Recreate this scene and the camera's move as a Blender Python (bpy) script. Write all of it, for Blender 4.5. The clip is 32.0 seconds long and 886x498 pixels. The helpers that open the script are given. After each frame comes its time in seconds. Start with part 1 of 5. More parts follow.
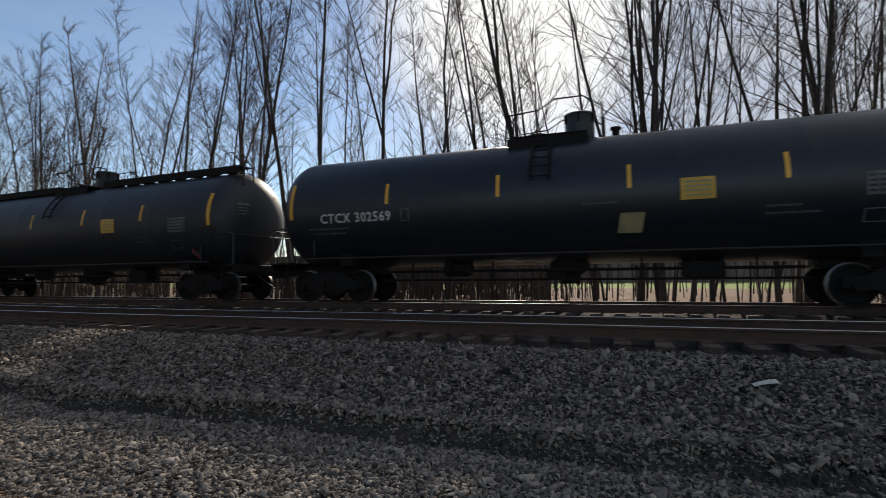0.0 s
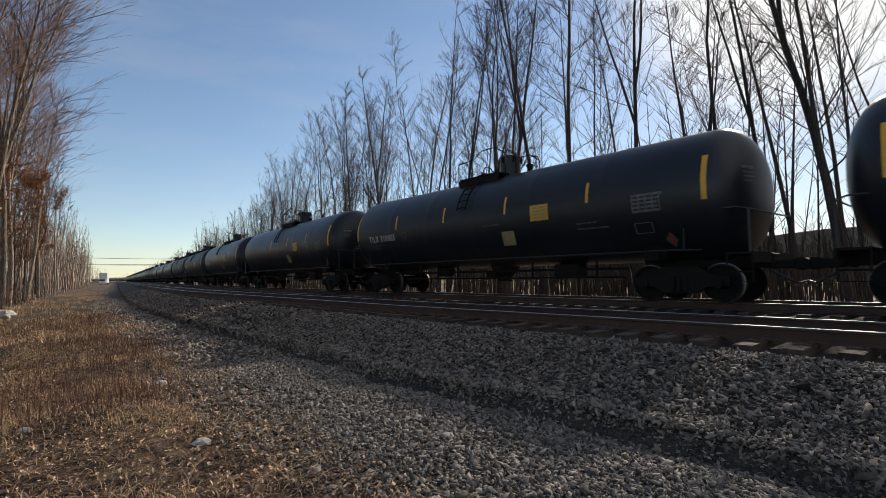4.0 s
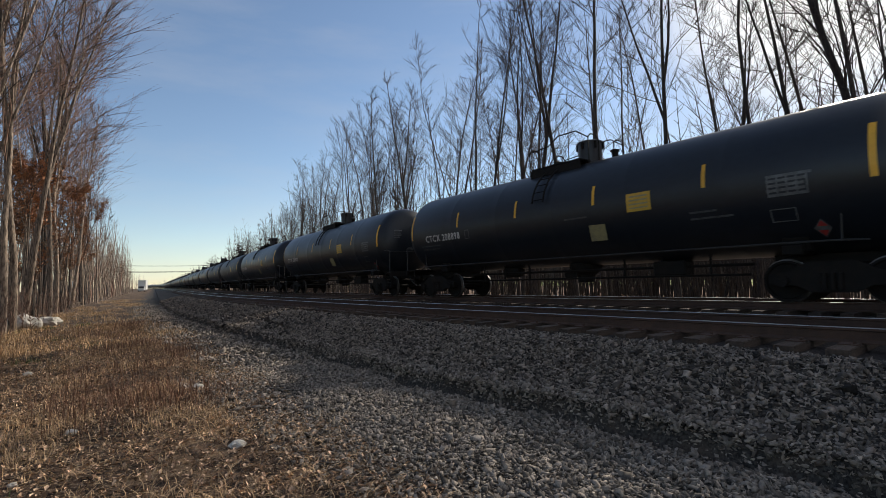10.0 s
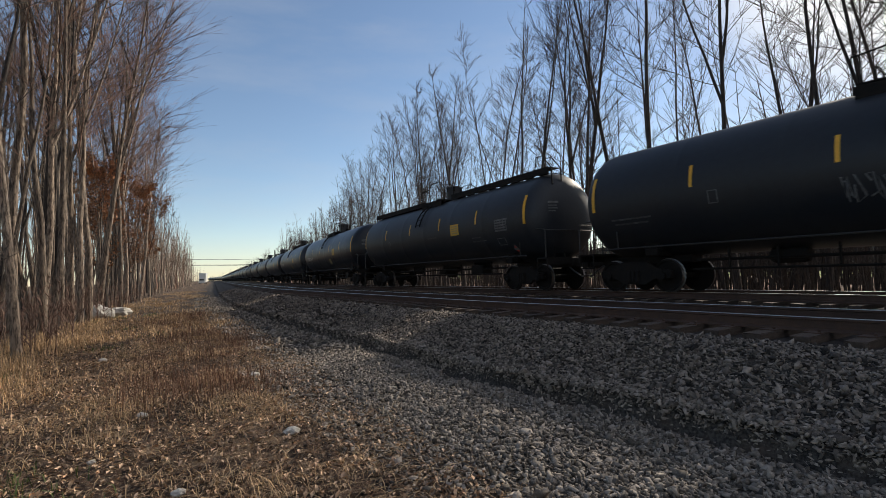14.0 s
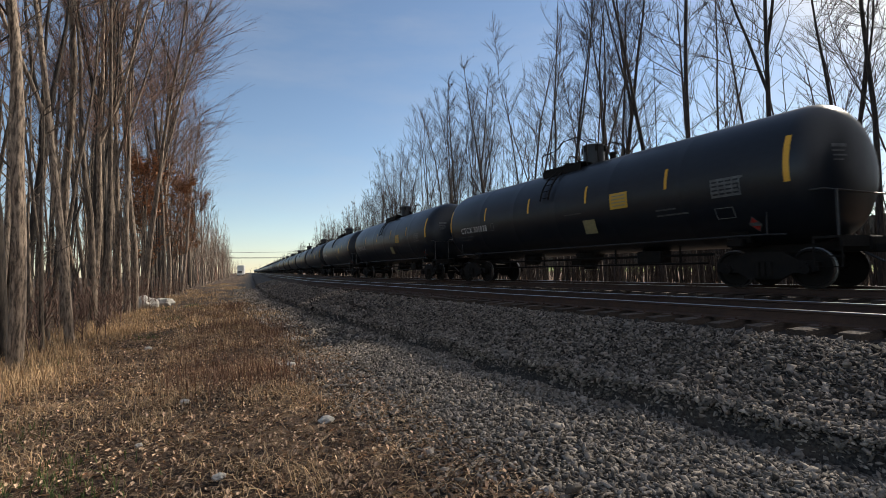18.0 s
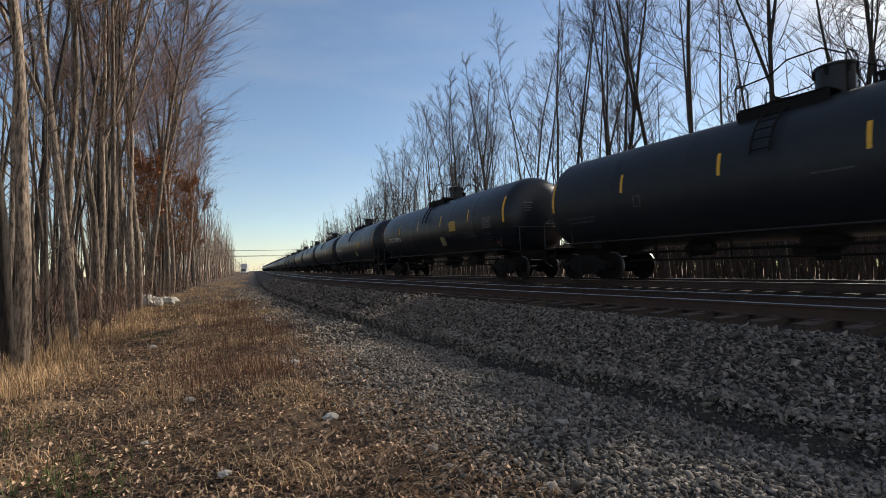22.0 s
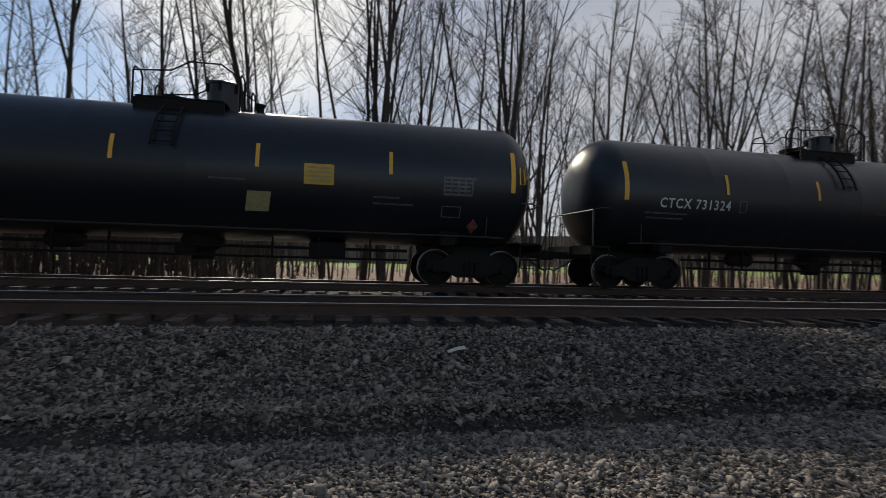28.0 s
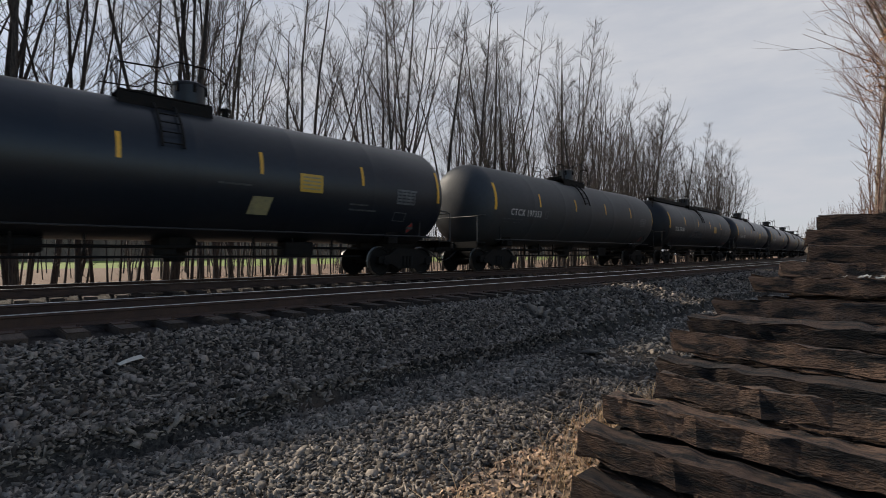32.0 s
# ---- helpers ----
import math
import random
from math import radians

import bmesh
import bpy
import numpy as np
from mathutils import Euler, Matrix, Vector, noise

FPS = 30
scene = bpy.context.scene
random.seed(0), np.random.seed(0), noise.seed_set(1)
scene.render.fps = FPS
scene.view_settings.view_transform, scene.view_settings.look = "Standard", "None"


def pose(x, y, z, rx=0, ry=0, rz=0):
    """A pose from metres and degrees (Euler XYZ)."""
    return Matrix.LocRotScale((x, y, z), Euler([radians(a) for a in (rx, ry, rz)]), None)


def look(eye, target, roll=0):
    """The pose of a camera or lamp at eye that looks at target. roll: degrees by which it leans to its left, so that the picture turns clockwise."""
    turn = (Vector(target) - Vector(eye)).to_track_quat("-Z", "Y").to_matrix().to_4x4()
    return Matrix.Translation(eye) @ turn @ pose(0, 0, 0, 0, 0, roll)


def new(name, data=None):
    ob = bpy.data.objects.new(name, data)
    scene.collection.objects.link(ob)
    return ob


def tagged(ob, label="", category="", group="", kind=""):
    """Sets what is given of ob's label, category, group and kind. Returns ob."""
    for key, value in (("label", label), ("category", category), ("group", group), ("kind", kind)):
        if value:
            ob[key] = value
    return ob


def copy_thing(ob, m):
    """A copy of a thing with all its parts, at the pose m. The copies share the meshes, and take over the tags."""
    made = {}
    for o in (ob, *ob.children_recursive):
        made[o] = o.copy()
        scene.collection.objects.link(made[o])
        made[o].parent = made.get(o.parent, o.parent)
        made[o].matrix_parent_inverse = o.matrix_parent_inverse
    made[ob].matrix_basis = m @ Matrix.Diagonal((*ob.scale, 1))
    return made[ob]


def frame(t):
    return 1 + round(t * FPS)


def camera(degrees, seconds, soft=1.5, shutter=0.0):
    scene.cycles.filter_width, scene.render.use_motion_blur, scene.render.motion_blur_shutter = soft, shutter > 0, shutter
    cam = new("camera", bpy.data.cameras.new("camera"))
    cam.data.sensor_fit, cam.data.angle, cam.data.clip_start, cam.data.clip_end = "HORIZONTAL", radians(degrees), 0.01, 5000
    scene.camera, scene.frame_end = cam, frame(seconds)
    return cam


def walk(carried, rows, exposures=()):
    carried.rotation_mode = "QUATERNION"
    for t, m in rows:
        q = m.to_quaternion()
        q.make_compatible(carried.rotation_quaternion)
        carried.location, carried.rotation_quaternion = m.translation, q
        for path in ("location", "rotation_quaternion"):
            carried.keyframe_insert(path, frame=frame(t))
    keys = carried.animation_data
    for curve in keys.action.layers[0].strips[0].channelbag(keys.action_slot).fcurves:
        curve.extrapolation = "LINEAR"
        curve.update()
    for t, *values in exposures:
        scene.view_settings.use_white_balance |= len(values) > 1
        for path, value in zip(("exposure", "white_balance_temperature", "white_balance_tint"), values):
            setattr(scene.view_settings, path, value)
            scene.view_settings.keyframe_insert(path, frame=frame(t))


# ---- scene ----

# The rail heads lie at z = 0; the camera stands at x = 0, y = 0. +y runs up the line, +x across the tracks.
EYE_H = 0.709
cam = camera(83.4, 32.0, soft=0.5, shutter=0.08)
PATH = [
    (0.0, 70.60, 3.20, -0.53),
    (0.5, 53.76, 3.35, -0.56),
    (1.0, 48.88, 3.16, -0.54),
    (1.5, 46.42, 3.11, -0.66),
    (2.0, 45.27, 3.12, -0.61),
    (2.5, 44.32, 3.13, -0.67),
    (3.0, 43.43, 3.13, -0.71),
    (3.5, 42.67, 3.15, -0.75),
    (4.0, 42.11, 3.15, -0.82),
    (4.5, 41.81, 3.19, -0.86),
    (6.5, 40.91, 3.32, -1.23),
    (7.0, 40.85, 3.33, -1.33),
    (7.5, 40.76, 3.38, -1.45),
    (8.0, 40.61, 3.40, -1.50),
    (8.5, 40.52, 3.41, -1.59),
    (9.0, 40.29, 3.44, -1.68),
    (9.5, 39.73, 3.50, -1.69),
    (10.0, 38.98, 3.51, -1.65),
    (10.5, 38.28, 3.53, -1.64),
    (11.0, 37.58, 3.51, -1.65),
    (11.5, 37.00, 3.45, -1.65),
    (12.0, 36.50, 3.37, -1.65),
    (12.5, 35.85, 3.30, -1.71),
    (13.0, 35.11, 3.16, -1.76),
    (13.5, 34.32, 2.95, -1.77),
    (14.0, 33.62, 2.80, -1.75),
    (14.5, 32.96, 2.63, -1.73),
    (16.5, 30.62, 2.23, -1.52),
    (17.0, 30.18, 2.16, -1.49),
    (17.5, 30.01, 2.09, -1.53),
    (18.0, 29.95, 2.10, -1.57),
    (18.5, 29.85, 2.09, -1.63),
    (19.0, 29.83, 2.10, -1.63),
    (19.5, 29.81, 2.05, -1.68),
    (20.0, 29.77, 1.97, -1.74),
    (20.5, 29.70, 1.87, -1.77),
    (21.0, 29.68, 1.80, -1.78),
    (21.5, 29.67, 1.75, -1.84),
    (22.0, 29.62, 1.75, -1.94),
    (22.5, 29.44, 1.80, -1.99),
    (23.0, 29.26, 1.77, -2.22),
    (23.5, 29.20, 1.66, -2.24),
    (24.0, 29.54, 1.34, -2.26),
    (24.5, 29.65, 0.98, -2.44),
    (26.5, 29.03, 0.24, -2.80),
    (27.0, 39.58, -0.47, -2.53),
    (27.5, 66.36, -0.43, -0.16),
    (28.0, 101.20, 1.03, 1.67),
    (28.5, 124.09, 2.42, 1.93),
    (29.0, 133.96, 2.69, 1.98),
    (29.5, 139.86, 2.72, 2.04),
    (30.0, 143.33, 2.50, 2.14),
    (30.5, 144.49, 2.43, 2.13),
    (31.0, 145.36, 2.32, 2.15),
    (31.5, 144.01, 1.68, 1.77),
    (32.0, 135.17, 0.50, 0.05),
]


def aim(yaw, pitch, roll):
    a, b = radians(yaw), radians(pitch)
    eye = Vector((0, 0, EYE_H))
    return look(eye, eye + Vector((math.sin(a) * math.cos(b), math.cos(a) * math.cos(b), math.sin(b))), roll)


walk(cam, [(t, aim(yw, pt, rl)) for t, yw, pt, rl in PATH],
     exposures=[(0.0, 0.02, 6650, 10), (0.6, 0.05, 6600, 10), (24.5, 0.06, 6600, 10), (27.0, 0.15, 6650, 10), (28.2, -0.2, 6600, 10), (29.0, -0.15, 6550, 10), (30.0, 0.0, 6600, 10), (32.0, 0.05, 6600, 10)])

# ---- daylight
SUN_AZ, SUN_EL = radians(79.5), radians(28)
world = bpy.data.worlds.new("world")
scene.world = world
world.use_nodes = True
wt = world.node_tree
wt.nodes.clear()


def wnode(kind, **sets):
    n = wt.nodes.new(kind)
    for k, v in sets.items():
        n.inputs[k].default_value = v
    return n


sky = wt.nodes.new("ShaderNodeTexSky")
sky.sky_type = "NISHITA"
sky.sun_disc = False
sky.sun_elevation, sky.sun_rotation = SUN_EL, SUN_AZ
sky.altitude = 700
sky.air_density, sky.dust_density, sky.ozone_density = 1.0, 0.2, 1.3
coord = wt.nodes.new("ShaderNodeTexCoord")
stretch = wt.nodes.new("ShaderNodeMapping")
stretch.inputs["Scale"].default_value = (1.2, 1.2, 5.0)
stretch.inputs["Rotation"].default_value = (0.15, 0.1, 0.5)
puffs = wnode("ShaderNodeTexNoise", Scale=2.2, Detail=7.0, Roughness=0.6)
wt.links.new(coord.outputs["Generated"], stretch.inputs["Vector"])
wt.links.new(stretch.outputs[0], puffs.inputs["Vector"])
# thin cloud sheet that thickens down the line (towards -y) and near the sun
toward = wt.nodes.new("ShaderNodeVectorMath")
toward.operation = "DOT_PRODUCT"
toward.inputs[1].default_value = (0.45, -0.85, 0.1)
wt.links.new(coord.outputs["Generated"], toward.inputs[0])
rise = wnode("ShaderNodeMapRange")
rise.inputs["From Min"].default_value, rise.inputs["From Max"].default_value = -0.1, 0.8
rise.inputs["To Min"].default_value, rise.inputs["To Max"].default_value = 0.0, 0.9
wt.links.new(toward.outputs["Value"], rise.inputs["Value"])
streak = wnode("ShaderNodeMapRange")
streak.inputs["From Min"].default_value, streak.inputs["From Max"].default_value = 0.42, 0.75
streak.inputs["To Min"].default_value, streak.inputs["To Max"].default_value = 0.0, 0.22
wt.links.new(puffs.outputs["Fac"], streak.inputs["Value"])
cover = wt.nodes.new("ShaderNodeMath")
cover.operation = "ADD"
cover.use_clamp = True
wt.links.new(rise.outputs[0], cover.inputs[0])
wt.links.new(streak.outputs[0], cover.inputs[1])
cloud_tone = wt.nodes.new("ShaderNodeMix")
cloud_tone.data_type = "RGBA"
cloud_tone.inputs["A"].default_value = (3.3, 3.5, 4.0, 1)
cloud_tone.inputs["B"].default_value = (5.2, 5.3, 5.6, 1)
wt.links.new(puffs.outputs["Fac"], cloud_tone.inputs["Factor"])
blend = wt.nodes.new("ShaderNodeMix")
blend.data_type = "RGBA"
wt.links.new(cover.outputs[0], blend.inputs["Factor"])
wt.links.new(sky.outputs[0], blend.inputs["A"])
wt.links.new(cloud_tone.outputs["Result"], blend.inputs["B"])
# bright haze round the veiled sun
glow = wt.nodes.new("ShaderNodeVectorMath")
glow.operation = "DOT_PRODUCT"
glow.inputs[1].default_value = (math.sin(SUN_AZ) * math.cos(SUN_EL), math.cos(SUN_AZ) * math.cos(SUN_EL), math.sin(SUN_EL))
wt.links.new(coord.outputs["Generated"], glow.inputs[0])
halo = wnode("ShaderNodeMapRange")
halo.interpolation_type = "SMOOTHSTEP"
halo.inputs["From Min"].default_value, halo.inputs["From Max"].default_value = 0.955, 1.0
halo.inputs["To Min"].default_value, halo.inputs["To Max"].default_value = 0.0, 1.0
wt.links.new(glow.outputs["Value"], halo.inputs["Value"])
veil = wt.nodes.new("ShaderNodeMix")
veil.data_type = "RGBA"
veil.inputs["B"].default_value = (8.6, 8.6, 8.5, 1)
wt.links.new(halo.outputs[0], veil.inputs["Factor"])
wt.links.new(blend.outputs["Result"], veil.inputs["A"])
back = wnode("ShaderNodeBackground", Strength=0.128)
wt.links.new(veil.outputs["Result"], back.inputs["Color"])
wout = wt.nodes.new("ShaderNodeOutputWorld")
wt.links.new(back.outputs[0], wout.inputs["Surface"])

sun = new("sun", bpy.data.lights.new("sun", "SUN"))
sun.data.energy, sun.data.angle, sun.data.color = 5.0, radians(1.2), (1.0, 0.9, 0.76)
sun.matrix_world = look((40, 8, 25), (40 - math.sin(SUN_AZ) * math.cos(SUN_EL), 8 - math.cos(SUN_AZ) * math.cos(SUN_EL), 25 - math.sin(SUN_EL)))


# ---- materials
def material(name, base, rough=0.8, metal=0.0, spots=None, scale=6.0, amount=0.5, bump=0.2, bump_scale=40.0,
             tint=0.0, coat=0.0, island=False, grain=None, spec=0.5, edge=0.15):
    """Base colour broken up by a large and a fine noise, with fine relief. tint: variation from object to object."""
    m = bpy.data.materials.new(name)
    m.use_nodes = True
    nt = m.node_tree
    b = nt.nodes["Principled BSDF"]
    b.inputs["Roughness"].default_value, b.inputs["Metallic"].default_value = rough, metal
    b.inputs["Coat Weight"].default_value = coat
    b.inputs["Specular IOR Level"].default_value = spec
    tc = nt.nodes.new("ShaderNodeTexCoord")
    vec = tc.outputs["Object"]
    if grain:
        mp = nt.nodes.new("ShaderNodeMapping")
        mp.inputs["Scale"].default_value = grain
        nt.links.new(vec, mp.inputs["Vector"])
        vec = mp.outputs[0]
    big = nt.nodes.new("ShaderNodeTexNoise")
    big.inputs["Scale"].default_value, big.inputs["Detail"].default_value, big.inputs["Roughness"].default_value = scale, 6, 0.65
    nt.links.new(vec, big.inputs["Vector"])
    ramp = nt.nodes.new("ShaderNodeMapRange")
    ramp.inputs["From Min"].default_value, ramp.inputs["From Max"].default_value = 0.5 - edge, 0.5 + edge
    ramp.inputs["To Max"].default_value = amount
    nt.links.new(big.outputs["Fac"], ramp.inputs["Value"])
    mix = nt.nodes.new("ShaderNodeMix")
    mix.data_type = "RGBA"
    mix.inputs["A"].default_value = (*base, 1)
    mix.inputs["B"].default_value = (*(spots or [c * 0.55 for c in base]), 1)
    nt.links.new(ramp.outputs[0], mix.inputs["Factor"])
    col = mix.outputs["Result"]
    fine = nt.nodes.new("ShaderNodeTexNoise")
    fine.inputs["Scale"].default_value, fine.inputs["Detail"].default_value = bump_scale, 4
    nt.links.new(vec, fine.inputs["Vector"])
    hsv = nt.nodes.new("ShaderNodeHueSaturation")
    val = nt.nodes.new("ShaderNodeMapRange")
    val.inputs["To Min"].default_value, val.inputs["To Max"].default_value = 0.72, 1.28
    nt.links.new(fine.outputs["Fac"], val.inputs["Value"])
    last = val.outputs[0]
    if tint or island:
        src = nt.nodes.new("ShaderNodeNewGeometry" if island else "ShaderNodeObjectInfo")
        v2 = nt.nodes.new("ShaderNodeMapRange")
        v2.inputs["To Min"].default_value, v2.inputs["To Max"].default_value = 1 - tint, 1 + tint
        nt.links.new(src.outputs["Random Per Island" if island else "Random"], v2.inputs["Value"])
        mul = nt.nodes.new("ShaderNodeMath")
        mul.operation = "MULTIPLY"
        nt.links.new(last, mul.inputs[0])
        nt.links.new(v2.outputs[0], mul.inputs[1])
        last = mul.outputs[0]
    nt.links.new(last, hsv.inputs["Value"])
    nt.links.new(col, hsv.inputs["Color"])
    nt.links.new(hsv.outputs[0], b.inputs["Base Color"])
    rr = nt.nodes.new("ShaderNodeMapRange")
    rr.inputs["To Min"].default_value, rr.inputs["To Max"].default_value = max(0.05, rough - 0.1), min(1, rough + 0.12)
    nt.links.new(big.outputs["Fac"], rr.inputs["Value"])
    nt.links.new(rr.outputs[0], b.inputs["Roughness"])
    if bump:
        bp = nt.nodes.new("ShaderNodeBump")
        bp.inputs["Strength"].default_value, bp.inputs["Distance"].default_value = bump, 0.02
        nt.links.new(fine.outputs["Fac"], bp.inputs["Height"])
        nt.links.new(bp.outputs[0], b.inputs["Normal"])
    return m


TANK_BLACK = material("tank black paint", (0.0095, 0.0125, 0.018), 0.36, spots=(0.016, 0.018, 0.022), scale=0.8, amount=0.7, bump=0.03, bump_scale=9, tint=0.15, grain=(1, 0.5, 1), spec=0.42)
TANK_DULL = material("tank matt black paint", (0.011, 0.014, 0.0195), 0.48, spots=(0.02, 0.021, 0.023), scale=0.7, amount=0.8, bump=0.04, bump_scale=11, tint=0.2, grain=(1, 0.5, 0.6), spec=0.4)
TANK_GREY = material("tank weathered grey paint", (0.028, 0.032, 0.037), 0.55, spots=(0.045, 0.043, 0.041), scale=0.9, amount=0.8, bump=0.05, bump_scale=12, tint=0.1, grain=(1, 0.4, 0.5))
IRON = material("grimy cast steel", (0.008, 0.0075, 0.007), 0.8, spots=(0.02, 0.015, 0.012), scale=5, amount=0.6, bump=0.3, bump_scale=60, spec=0.2)
PIPE = material("grimy worn pipe steel", (0.05, 0.05, 0.052), 0.5, 0.5, scale=8, amount=0.5, bump=0.1)
TREAD = material("polished wheel steel", (0.2, 0.19, 0.18), 0.42, 1.0, scale=8, amount=0.2, bump=0.02)
RAIL_SIDE = material("rusty rail steel", (0.075, 0.04, 0.027), 0.85, spots=(0.04, 0.026, 0.02), scale=4, amount=0.7, bump=0.25, bump_scale=90)
RAIL_TOP = material("polished rail head", (0.50, 0.48, 0.46), 0.3, 1.0, scale=3, amount=0.2, bump=0.02)
YELLOW = material("yellow reflective tape", (0.80, 0.42, 0.03), 0.45, spots=(0.6, 0.3, 0.03), scale=6, amount=0.5, bump=0.03, tint=0.1)
PANEL_YELLOW = material("yellow warning panel", (0.62, 0.36, 0.04), 0.5, scale=5, amount=0.35, bump=0.03)
PANEL_PALE = material("faded cream panel", (0.36, 0.30, 0.14), 0.6, spots=(0.2, 0.18, 0.12), scale=7, amount=0.7, bump=0.03)
STENCIL = material("faint stencil paint", (0.085, 0.086, 0.088), 0.7, spots=(0.03, 0.03, 0.03), scale=7, amount=0.8, bump=0.02)
LETTER = material("off white stencil paint", (0.62, 0.62, 0.60), 0.6, spots=(0.38, 0.38, 0.37), scale=9, amount=0.6, bump=0.02)
LETTER_DIM = material("grimy white stencil paint", (0.15, 0.152, 0.155), 0.65, spots=(0.06, 0.06, 0.06), scale=7, amount=0.8, bump=0.02)
RED = material("red placard paint", (0.42, 0.04, 0.035), 0.5, scale=9, amount=0.3, bump=0.02)
TIE_WOOD = material("creosoted tie wood", (0.085, 0.058, 0.042), 0.9, spots=(0.035, 0.026, 0.021), scale=2.0, amount=0.8, bump=0.7, bump_scale=18, tint=0.35, grain=(1.2, 9, 9))
PILE_WOOD = material("weathered old tie wood", (0.105, 0.062, 0.04), 0.85, spots=(0.010, 0.008, 0.007), scale=2.4, amount=1.0, bump=1.0, bump_scale=20, tint=0.6, grain=(1.4, 5, 5), edge=0.07)
# sunlight on the gravel strip is put into this lighter stone colour
STONE_LIT = material("gravel stone lightened for sun", (0.26, 0.222, 0.182), 0.8, spots=(0.055, 0.045, 0.037), scale=14, amount=0.6, bump=0.3, bump_scale=120, tint=0.8, island=True, spec=0.4)
STONE = material("crushed ballast stone", (0.2, 0.168, 0.14), 0.85, spots=(0.045, 0.036, 0.03), scale=14, amount=0.6, bump=0.3, bump_scale=120, tint=0.95, island=True, spec=0.3)
ROCK = material("pale limestone", (0.52, 0.49, 0.44), 0.9, spots=(0.33, 0.31, 0.27), scale=4, amount=0.6, bump=0.5, bump_scale=30)
# BARK is darkened in its colour to look backlit, as in the far wood
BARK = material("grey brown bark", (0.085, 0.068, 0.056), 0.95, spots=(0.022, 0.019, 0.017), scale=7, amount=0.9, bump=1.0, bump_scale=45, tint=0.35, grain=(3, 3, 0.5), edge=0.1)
# near-wood trunks: side sunlight is put into this paler bark colour
BARK_LIT = material("bark lightened for sun", (0.40, 0.31, 0.235), 0.95, spots=(0.06, 0.046, 0.036), scale=7, amount=0.95, bump=1.0, bump_scale=45, tint=0.5, grain=(3, 3, 0.5), edge=0.1)
# twig colours hold the light: TWIG backlit dark, TWIG_RED warm from sun
TWIG = material("brown twigs", (0.065, 0.05, 0.041), 0.95, scale=5, amount=0.5, bump=0.2, tint=0.3)
TWIG_RED = material("reddish sunlit twigs", (0.24, 0.145, 0.105), 0.95, scale=5, amount=0.6, bump=0.2, tint=0.35)
DEAD_LEAF = material("dry russet leaves", (0.48, 0.25, 0.13), 0.9, spots=(0.18, 0.09, 0.045), scale=3, amount=0.7, bump=0.1, tint=0.3, island=True)
LITTER_LEAF = material("brown fallen leaves", (0.66, 0.46, 0.3), 0.9, spots=(0.13, 0.075, 0.048), scale=3, amount=0.7, bump=0.2, tint=0.85, island=True)
STRAW = material("dry straw grass", (0.68, 0.47, 0.26), 0.9, spots=(0.26, 0.16, 0.09), scale=2, amount=0.7, bump=0.1, tint=0.5, island=True)
REED = material("reddish dead weeds", (0.21, 0.115, 0.07), 0.9, scale=2, amount=0.6, bump=0.1, tint=0.4, island=True)
GREEN = material("fresh spring grass", (0.10, 0.14, 0.04), 0.9, scale=2, amount=0.5, bump=0.1, tint=0.3, island=True)
WHITE = material("dirty white paint", (0.6, 0.6, 0.58), 0.5, spots=(0.4, 0.4, 0.38), scale=4, amount=0.5, bump=0.05)
DARK = material("black rubber and glass", (0.02, 0.021, 0.023), 0.4, scale=5, amount=0.3, bump=0.05)
FIELD = material("spring field", (0.16, 0.24, 0.05), 0.95, spots=(0.2, 0.2, 0.08), scale=0.05, amount=0.5, bump=0.3)

# the haze of distance is painted in as a paler wood colour
HAZE_WOOD = material("hazy far woodland", (0.17, 0.14, 0.115), 1.0, spots=(0.09, 0.075, 0.065), scale=0.15, amount=0.9, bump=0.0, bump_scale=0.9, grain=(1, 1, 0.25), spec=0.0)


